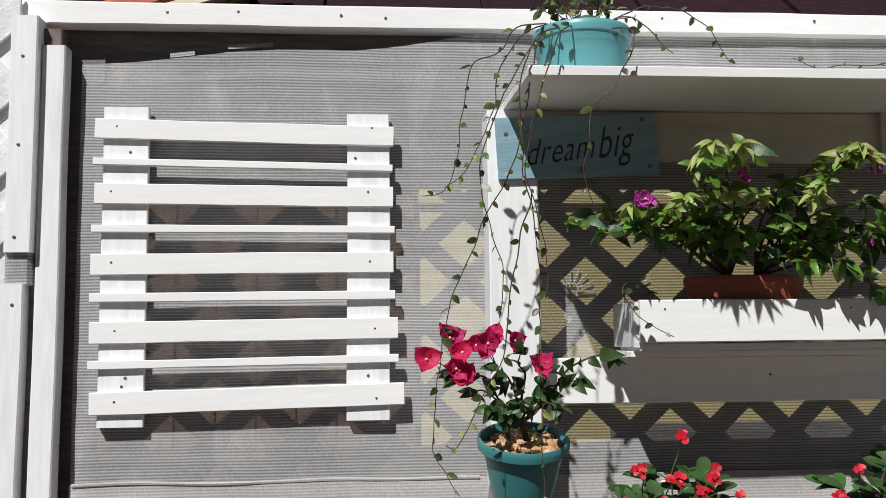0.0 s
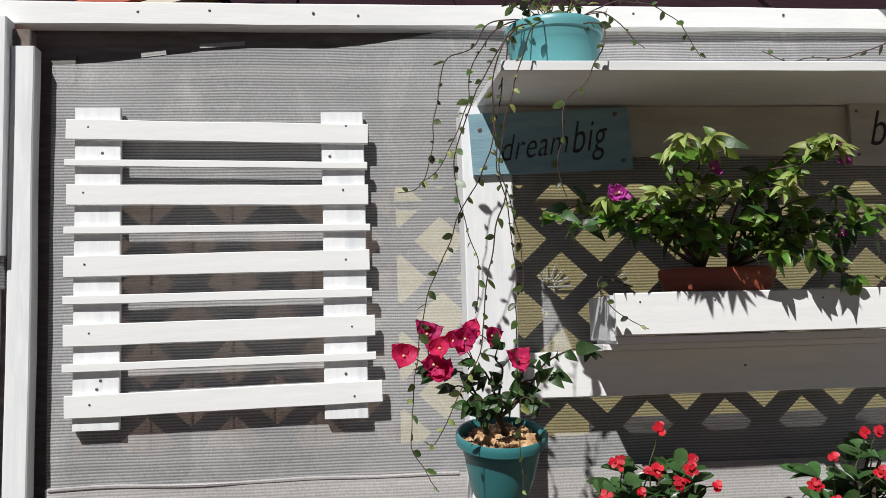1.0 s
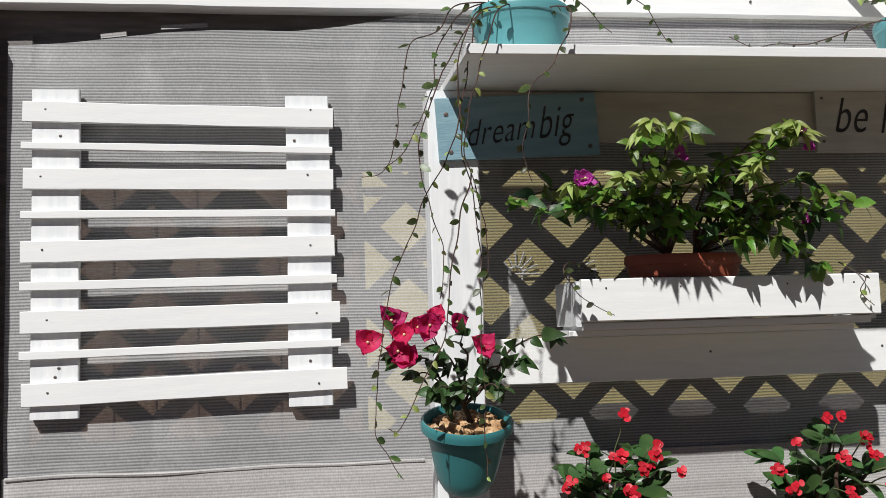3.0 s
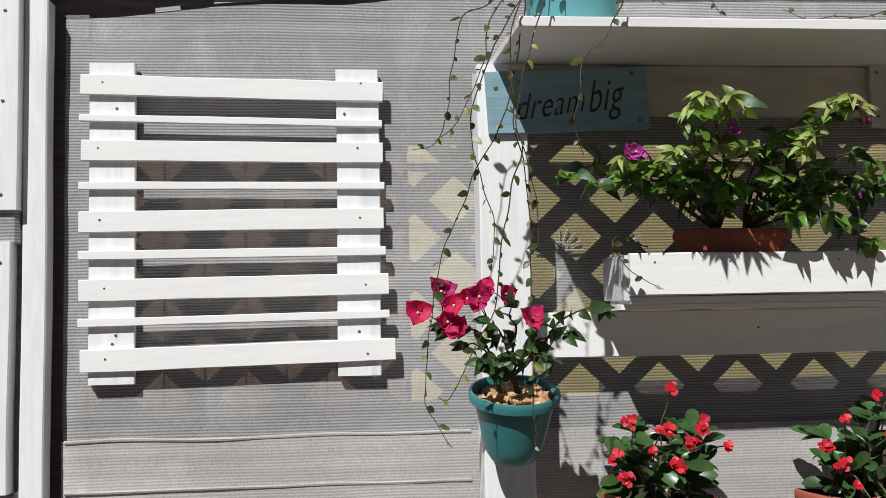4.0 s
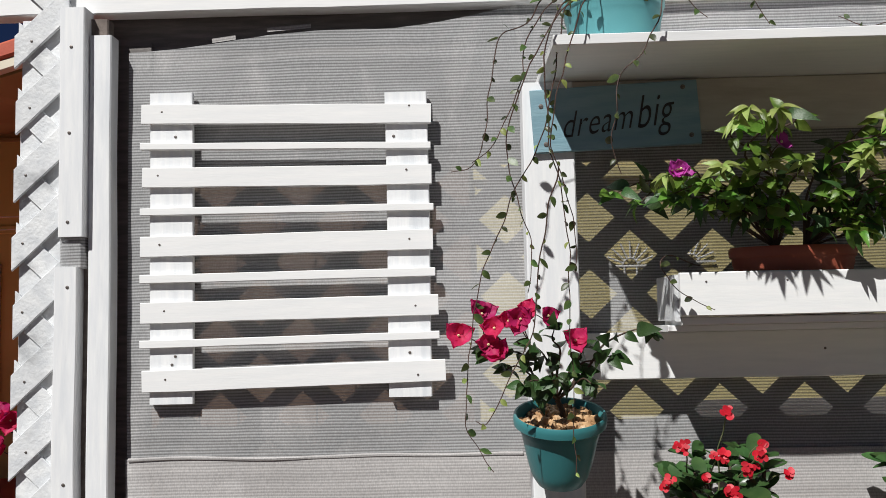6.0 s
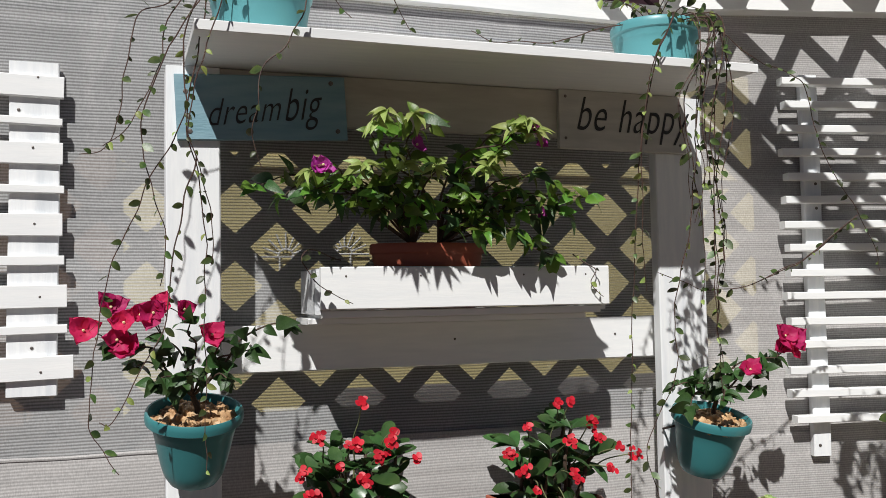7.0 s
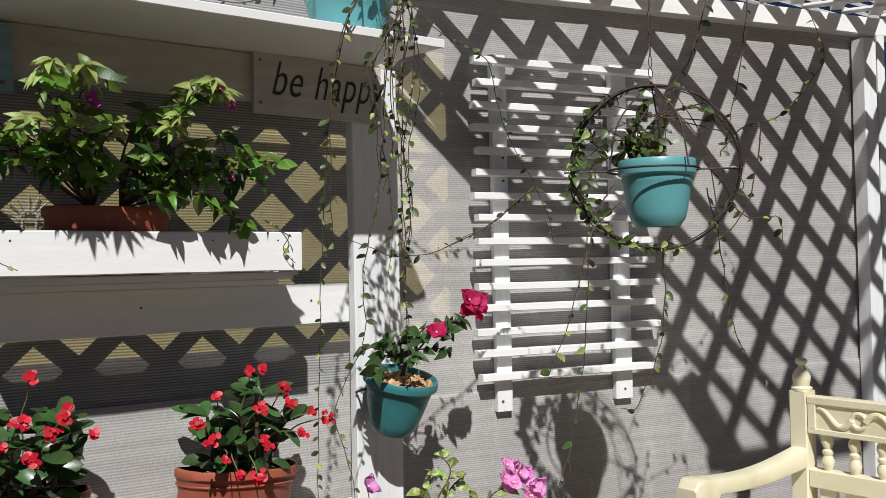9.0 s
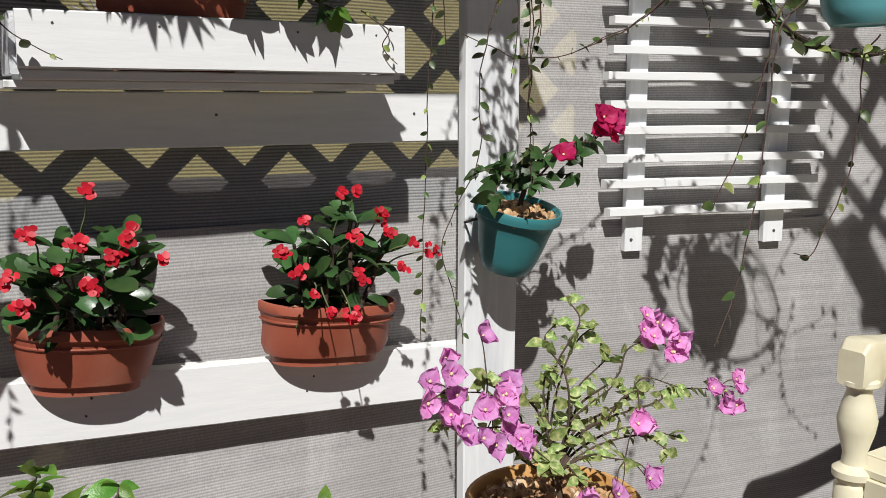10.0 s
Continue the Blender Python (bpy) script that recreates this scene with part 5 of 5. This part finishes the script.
for pts in (
    ((1.52, 1.93, 2.13), (1.47, 1.80, 2.10), (1.41, 1.80, 1.96), (1.38, 1.82, 1.70), (1.39, 1.86, 1.51), (1.39, 1.88, 1.28), (1.39, 1.90, 0.98)),
    ((1.52, 1.93, 2.13), (1.53, 1.79, 2.10), (1.52, 1.80, 1.84), (1.53, 1.84, 1.67), (1.50, 1.87, 1.48), (1.51, 1.89, 1.32), (1.44, 1.90, 1.17), (1.47, 1.91, 1.06), (1.49, 1.91, 0.96)),
    ((1.52, 1.93, 2.13), (1.56, 1.79, 2.10), (1.57, 1.80, 1.84), (1.58, 1.83, 1.67), (1.60, 1.85, 1.55), (1.61, 1.87, 1.42), (1.64, 1.9, 1.26)),
    ((1.53, 1.93, 2.13), (1.58, 1.80, 2.10), (1.49, 1.79, 1.93), (1.51, 1.81, 1.83), (1.55, 1.84, 1.71), (1.57, 1.85, 1.59), (1.56, 1.86, 1.47)),
    ((1.53, 1.93, 2.13), (1.55, 1.79, 2.09), (1.545, 1.80, 1.95), (1.56, 1.82, 1.78), (1.54, 1.84, 1.66)),
    ((1.54, 1.93, 2.13), (1.59, 1.80, 2.09), (1.60, 1.80, 1.92), (1.585, 1.82, 1.75), (1.61, 1.84, 1.60), (1.60, 1.86, 1.45), (1.63, 1.88, 1.33)),
    ((1.53, 1.93, 2.13), (1.57, 1.80, 2.09), (1.54, 1.80, 1.90), (1.57, 1.82, 1.74), (1.585, 1.84, 1.55), (1.60, 1.86, 1.40)),
    ((1.55, 1.94, 2.13), (1.63, 1.90, 2.13), (1.75, 1.88, 2.05), (1.86, 1.89, 2.02), (1.91, 1.90, 1.99), (1.95, 1.90, 1.84), (2.05, 1.90, 1.70), (2.10, 1.90, 1.60), (2.11, 1.90, 1.55)),
    ((2.05, 1.90, 1.69), (1.90, 1.90, 1.59), (1.75, 1.90, 1.53), (1.62, 1.90, 1.51), (1.48, 1.90, 1.55)),
    ((1.50, 1.94, 2.13), (1.38, 1.93, 2.11), (1.25, 1.93, 2.065), (1.17, 1.93, 2.06), (1.10, 1.92, 2.05), (1.05, 1.92, 2.07)),
):
    vine(hoya2, pts, r, 0.033, 0.9)
    if pts[-1][0] < 1.7 and len(pts) < 9 and pts[1][0] > 1.4:
        twin = [pts[0]] + [(x + r.uniform(-0.03, 0.03), y + r.uniform(-0.015, 0.0), z) for x, y, z in pts[1:-2]]
        vine(hoya2, twin, r, 0.036, 1.0)
sprig = thing("trailing_vine", "thin vine tendril hanging over the trough's end", "plant", "shelf vines", pose(0.69, 2.05, 1.60))
vine(sprig, ((0.80, 2.10, 1.59), (0.72, 2.06, 1.61), (0.70, 2.02, 1.58), (0.74, 2.02, 1.53), (0.81, 2.03, 1.49)), r, 0.035)
sprig2 = thing("trailing_vine", "thin vine tendril lying on the trough's front", "plant", "shelf vines", pose(1.40, 2.05, 1.57))
vine(sprig2, ((1.36, 2.08, 1.60), (1.40, 2.045, 1.565), (1.385, 2.045, 1.53), (1.42, 2.045, 1.50)), r, 0.03)

# ---- hanging pot in its wire hoop ----
HX, HY, HZ = 2.116, 1.55, 1.568
hang = flower_pot("turquoise plastic pot hanging in a wire hoop", HX + 0.013, HY, HZ, 0.092, 0.158, filling="chips", group="", taper=0.60, curve=0.5, neck=0.87, rim=0.036, seed=9, name="hanging_pot")
hoop = thing("wire_hoop", "dark wire hoop basket wound with vine stems", "wire hoop", at=pose(HX, HY, 1.70))
for tiltz, rad, lean, th_ in ((36, 0.202, 4, 0.0032), (33, 0.200, -1, 0.0016), (39, 0.198, 5, 0.0015)):
    ring = [Vector((rad * math.cos(2 * math.pi * k / 48) * 1.0, 0, 0.205 / 0.212 * rad * math.sin(2 * math.pi * k / 48))) for k in range(48)]
    ring = [p + Vector((noise.noise(p * 7 + Vector((lean, 0, 0))), noise.noise(p * 7 + Vector((0, 3, lean))), noise.noise(p * 7 + Vector((0, 0, 9)))) ) * 0.008 for p in ring]
    ring.append(ring[0])
    part("hoop", tube_bm(ring, th_, n=7, caps=False), WIRE, hoop, m=pose(0.012, 0, 0.01, lean, 0, -tiltz), local=True)
band = [Vector((0.107 * math.cos(2 * math.pi * k / 36), 0.107 * math.sin(2 * math.pi * k / 36), 0.0)) for k in range(37)]
part("pot_band", tube_bm(band, 0.003, n=6, caps=False), WIRE, hoop, m=pose(0, 0, 0.002), local=True)
for a in (30, 150, 270):
    ca, sa = math.cos(radians(a)), math.sin(radians(a))
    part("hanger_wire", tube_bm(smooth_path([(0.107 * ca, 0.107 * sa, 0.002), (0.08 * ca, 0.08 * sa, 0.12), (0, 0, 0.215)]), 0.0022, n=5), WIRE, hoop, local=True)
part("cross_wire", tube_bm([Vector((-0.212, 0, 0.0)), Vector((0.212, 0, 0.004))], 0.0022, n=5), WIRE, hoop, m=pose(0, 0, 0, 0, 0, -36), local=True)
chain = thing("hanging_chain", "dark metal chain carrying the hanging pot", "chain", at=pose(HX, HY, 1.92))
for k in range(17):
    oval = [Vector((0.0040 * math.cos(2 * math.pi * i / 14), 0, 0.0152 * math.sin(2 * math.pi * i / 14))) for i in range(15)]
    if k == 0:
        oval = [Vector((p.x * 3.2, 0, p.z * 0.9)) for p in oval]
    part("link", tube_bm(oval, 0.0011, n=5, caps=False), WIRE, chain, m=pose(0, 0, 0.015 + k * 0.0275, 0, 0, 90 * (k % 2) + 20), local=True)

r = random.Random(61)
basket = thing("hanging_vine", "bushy small-leaved vine growing through the wire hoop", "plant", at=pose(HX, HY, 1.70))
def hoop_point(a, rad, z_off=0.0):
    c = math.cos(a) * rad
    return Vector((HX + 0.012 + c * math.cos(radians(36)), HY - c * math.sin(radians(36)), 1.71 + z_off + rad * 0.97 * math.sin(a)))


for k in range(16):
    # shoots rising out of the pot and leaning over to the hoop's near side
    a = r.uniform(0.5, 3.9)
    tip = hoop_point(a, r.uniform(0.07, 0.19))
    tip.z = max(tip.z, 1.735 if abs(tip.x - HX) < 0.09 else 1.60)
    root = Vector((HX + r.uniform(-0.05, 0.05), HY + r.uniform(-0.03, 0.04), 1.715))
    pts = bent(root, tip, r, 0.3)
    td = stem(basket, pts, 0.002, 0.0012, VINE_STEM, "tendril", 5)
    leaves_along(td, pts, OVAL, 0.014, 1.35, r, 0.15)
for k in range(15):
    a0 = r.uniform(1.6, 4.2) if k < 9 else r.uniform(0, 6.28)
    arc = [hoop_point(a0 + 0.2 * i, 0.200 + r.uniform(-0.012, 0.012)) + Vector((0, r.uniform(-0.01, 0.01), 0)) for i in range(6)]
    vine(basket, arc, r, 0.015 if k < 9 else 0.030, 1.25 if k < 9 else 1.05, 0.0016)
for k in range(5):
    # bare stems crossing the hoop
    a0 = r.uniform(-1.2, 1.0)
    stem(basket, smooth_path([hoop_point(a0, 0.2), hoop_point(a0 + 1.2, 0.13), hoop_point(a0 + r.uniform(1.8, 2.6), 0.2)]), 0.0016, 0.0012, VINE_STEM, "tendril", 5)
for pts in (
    ((2.30, 1.50, 1.74), (2.40, 1.55, 1.78), (2.47, 1.55, 1.83), (2.64, 1.55, 1.88), (2.78, 1.55, 1.98), (2.86, 1.55, 2.06), (2.79, 1.55, 2.19)),
    ((2.22, 1.48, 1.72), (2.28, 1.47, 1.66), (2.37, 1.48, 1.59), (2.55, 1.50, 1.59), (2.54, 1.50, 1.50)),
    ((2.12, 1.50, 1.55), (2.13, 1.54, 1.50), (2.15, 1.55, 1.40), (2.12, 1.55, 1.27), (2.04, 1.55, 1.15), (1.99, 1.55, 1.15)),
    ((1.95, 1.52, 1.66), (1.88, 1.52, 1.58), (1.85, 1.52, 1.49), (1.80, 1.52, 1.36), (1.74, 1.52, 1.25)),
    ((1.95, 1.50, 1.62), (1.86, 1.50, 1.55), (1.84, 1.50, 1.41), (1.82, 1.50, 1.27), (1.79, 1.50, 1.13), (1.74, 1.50, 1.02)),
    ((2.25, 1.5, 1.66), (2.36, 1.55, 1.53), (2.38, 1.55, 1.42), (2.43, 1.55, 1.27), (2.54, 1.55, 1.16)),
    ((2.46, 1.60, 2.35), (2.34, 1.60, 2.03), (2.25, 1.60, 1.92), (2.20, 1.58, 1.76)),
    ((2.60, 1.60, 2.35), (2.54, 1.60, 2.02), (2.49, 1.60, 1.88), (2.44, 1.58, 1.77)),
    ((2.33, 1.40, 1.80), (2.30, 1.42, 1.62), (2.22, 1.45, 1.53), (2.05, 1.47, 1.51)),
):
    vine(basket, pts, r, 0.045, 1.15, 0.0018)

# ---- magenta bougainvillea on the ground ----
flower_pot("tall ochre clay planter standing on the ground", 1.545, 1.68, FLOOR, 0.162, 0.520, OCHRE, "gravel", name="clay_planter", taper=0.66, rim=0.035, seed=12)
r = random.Random(71)
tips = [(1.32, 1.66, 0.96), (1.36, 1.62, 0.99), (1.40, 1.66, 0.91), (1.31, 1.68, 0.90), (1.52, 1.66, 0.97), (1.56, 1.7, 1.04), (1.60, 1.72, 1.07), (1.64, 1.7, 1.02), (1.66, 1.66, 0.92), (1.68, 1.7, 0.96), (1.78, 1.7, 0.98), (1.72, 1.66, 0.90), (1.84, 1.68, 0.88), (1.95, 1.68, 0.86),
        (1.64, 1.60, 0.80), (1.74, 1.60, 0.80), (1.52, 1.58, 0.80), (1.80, 1.64, 0.80), (1.46, 1.58, 0.84)]
fl = []
for c, n, s in (((1.325, 1.65, 0.985), 8, 0.058), ((1.375, 1.63, 0.93), 10, 0.068), ((1.43, 1.62, 0.90), 5, 0.048), ((1.775, 1.69, 1.0), 9, 0.040), ((1.835, 1.68, 0.975), 2, 0.015), ((1.815, 1.68, 0.945), 2, 0.015), ((1.985, 1.68, 0.835), 4, 0.022), ((1.925, 1.68, 0.862), 2, 0.012), ((1.99, 1.68, 0.865), 1, 0.012),
                ((1.69, 1.62, 0.845), 2, 0.012), ((1.60, 1.56, 0.755), 2, 0.018), ((1.535, 1.56, 0.755), 3, 0.02), ((1.675, 1.57, 0.768), 2, 0.014)):
    fl += [tuple(Vector(c) + Vector((r.uniform(-s, s), r.uniform(-s, s) * 0.6, r.uniform(-s, s)))) for k in range(n)]
bougainvillea("magenta bougainvillea with variegated leaves in a clay planter", (1.555, 1.68, 0.705), tips, VARI, 0.0135, 1.0, fl, MAGENTA, 0.9, 72, 0.0065)

# ---- low plants under the shelf ----
for x, y, top, seed, big in ((0.74, 1.84, 0.885, 81, 0.9), (1.04, 1.9, 0.70, 82, 0.8), (1.19, 1.86, 0.70, 83, 0.8)):
    r = random.Random(seed)
    flower_pot("small terracotta pot on the ground below the shelf", x, y, FLOOR, 0.09, 0.17, TERRA, "chips", "ground pots", seed=seed)
    tp = [(x + r.uniform(-0.10, 0.10), y + r.uniform(-0.06, 0.06), top - r.uniform(0.0, 0.10)) for k in range(6)]
    bougainvillea("young leafy shrub in a small terracotta pot", (x, y, FLOOR + 0.15), tp, [FRESH[0], FRESH[2]], 0.05, big, [], PURPLE, 1, seed, 0.006, group="ground shrubs", start=0.5, name="potted_shrub")

# ---- shrubs beyond the fence's left end ----
r = random.Random(91)
tp = [(-1.28 + r.uniform(-0.30, 0.22), 2.62 + r.uniform(-0.15, 0.15), 1.17 - r.uniform(0, 0.32)) for k in range(52)]
bougainvillea("variegated yellow-green garden shrub by the veranda", (-1.30, 2.62, FLOOR + 0.03), tp, GOLD, 0.02, 1.2, [], PURPLE, 1, 92, 0.012, start=0.55, name="garden_shrub")
bougainvillea("tall crimson bougainvillea growing behind the fence", (-0.90, 2.70, FLOOR + 0.03), [(-0.96, 2.62, 1.22), (-0.93, 2.62, 1.26), (-0.99, 2.6, 1.16)], HEART, 0.12, 0.8,
              [(-0.97, 2.6, 1.25), (-0.955, 2.6, 1.235), (-0.985, 2.6, 1.165), (-1.0, 2.6, 1.16)], CRIMSON, 1.0, 93, 0.008, start=0.8)

# ---- bench ----
bench = thing("garden_bench", "cream painted carved wooden garden bench", "bench", at=pose(2.935, 1.700, FLOOR, 0, 0, 183))


def turned(name, x, y, z0, prof, parent=bench, n=20):
    return part(name, lathe_bm(prof, n), CREAM, parent, m=pose(x, y, z0), local=True)


for y in (0.0, 1.22):
    part("back_post", board_bm((-0.028, y - 0.028, 0.0), (0.028, y + 0.028, 0.885), 0.004, 0.001, 10), CREAM, bench, local=True)
    turned("finial", 0, y, 0.885, [(0.030, 0.0), (0.031, 0.008), (0.022, 0.014), (0.026, 0.030), (0.027, 0.042), (0.020, 0.058), (0.011, 0.068), (0.009, 0.076), (0.017, 0.082), (0.018, 0.09), (0.012, 0.097)])
    # sweeping arm, scooped along its top, its front end rounded over into a square knuckle
    bm = bmesh.new()
    rows = []
    for k in range(33):
        f = k / 32
        xx = 0.02 + 0.565 * f
        top = 0.700 + 0.018 * (1 - f) ** 2.2 - 0.022 * math.sin(math.pi * f) + 0.014 * f
        low_z = top - 0.042 - 0.020 * (1 - f) ** 3
        if f > 0.80:
            low_z -= 0.070 * min(1.0, (f - 0.80) / 0.07) ** 1.4
        wide = 0.027 + 0.009 * f
        if f > 0.92:
            q = (f - 0.92) / 0.08
            top -= 0.030 * (1 - math.sqrt(max(0.0, 1 - q * q)))
            wide -= 0.004 * q * q
        rim_r = 0.009
        rows.append([bm.verts.new((xx, y + wide * a + ea * rim_r, zz + eb * rim_r)) for a, ea, zz, eb in (
            (-1, 0, low_z, 1), (-1, 0.3, low_z, 0.3), (-1, 1, low_z, 0), (1, -1, low_z, 0), (1, -0.3, low_z, 0.3), (1, 0, low_z, 1),
            (1, 0, top, -1), (1, -0.3, top, -0.3), (1, -1, top, 0), (-1, 1, top, 0), (-1, 0.3, top, -0.3), (-1, 0, top, -1))])
    for a, c in zip(rows, rows[1:]):
        for i in range(12):
            bm.faces.new((a[i], a[(i + 1) % 12], c[(i + 1) % 12], c[i]))
    bm.faces.new(rows[0])
    bm.faces.new(rows[-1])
    part("armrest", bm, CREAM, bench, local=True)
    turned("front_leg", 0.545, y, 0.0, [(0.026, 0.0), (0.032, 0.03), (0.030, 0.10), (0.040, 0.13), (0.040, 0.36), (0.034, 0.37), (0.046, 0.385), (0.046, 0.40), (0.028, 0.415), (0.026, 0.44), (0.040, 0.49), (0.044, 0.52), (0.036, 0.555), (0.027, 0.585), (0.030, 0.596), (0.042, 0.602), (0.042, 0.612), (0.034, 0.62), (0.034, 0.66)], n=28)
part("top_rail", board_bm((-0.020, 0.03, 0.762), (0.020, 1.19, 0.872), 0.004, 0.001, 12), CREAM, bench, local=True)
for z0, z1 in ((0.85, 0.872), (0.762, 0.778)):
    part("moulding", board_bm((0.020, 0.03, z0), (0.027, 1.19, z1), 0.002, 0.0005, 8), CREAM, bench, local=True)
for y0 in (0.03, 0.60, 1.165):
    part("moulding", board_bm((0.020, y0, 0.778), (0.027, y0 + 0.025, 0.85), 0.002, 0.0005, 3), CREAM, bench, local=True)
for k in range(4):
    cy = 0.185 + k * 0.285
    for sgn in (1, -1):
        sw = [Vector((0.021, cy + sgn * (0.020 + 0.105 * t), 0.814 + sgn * 0.024 * math.sin(t * 5.0))) for t in [i / 16 for i in range(17)]]
        part("scroll", tube_bm(sw, 0.011, 0.005, n=8), CREAM, bench, local=True)
    disc = [Vector((0.021, cy + 0.021 * math.cos(2 * math.pi * i / 18), 0.814 + 0.021 * math.sin(2 * math.pi * i / 18))) for i in range(19)]
    part("rosette", tube_bm(disc, 0.007, n=8, caps=False), CREAM, bench, local=True)
part("lower_back_rail", board_bm((-0.020, 0.03, 0.60), (0.022, 1.19, 0.655), 0.003, 0.001, 12), CREAM, bench, local=True)
for k in range(14):
    turned("baluster", 0.0, 0.078 + k * 0.082, 0.655, [(0.010, 0.0), (0.017, 0.014), (0.019, 0.028), (0.012, 0.044), (0.016, 0.050), (0.016, 0.058), (0.011, 0.064), (0.018, 0.080), (0.017, 0.094), (0.009, 0.107)], n=16)
for k in range(15):
    part("back_slat", board_bm((-0.010, 0.055 + k * 0.078, 0.42), (0.010, 0.105 + k * 0.078, 0.60), 0.002, 0.0005, 3), CREAM, bench, local=True)
part("back_seat_rail", board_bm((-0.02, 0.03, 0.36), (0.02, 1.19, 0.42), 0.003, 0.001, 8), CREAM, bench, local=True)
for k in range(6):
    part("seat_slat", board_bm((0.035 + k * 0.088, -0.02, 0.395), (0.113 + k * 0.088, 1.24, 0.415), 0.003, 0.001, 10, seed=k), CREAM, bench, local=True)
for y in (0.0, 1.22):
    part("side_rail", board_bm((0.028, y - 0.015, 0.34), (0.52, y + 0.015, 0.394), 0.003, 0.001, 6), CREAM, bench, local=True)
part("front_seat_rail", board_bm((0.53, 0.04, 0.33), (0.56, 1.18, 0.394), 0.003, 0.001, 10), CREAM, bench, local=True)
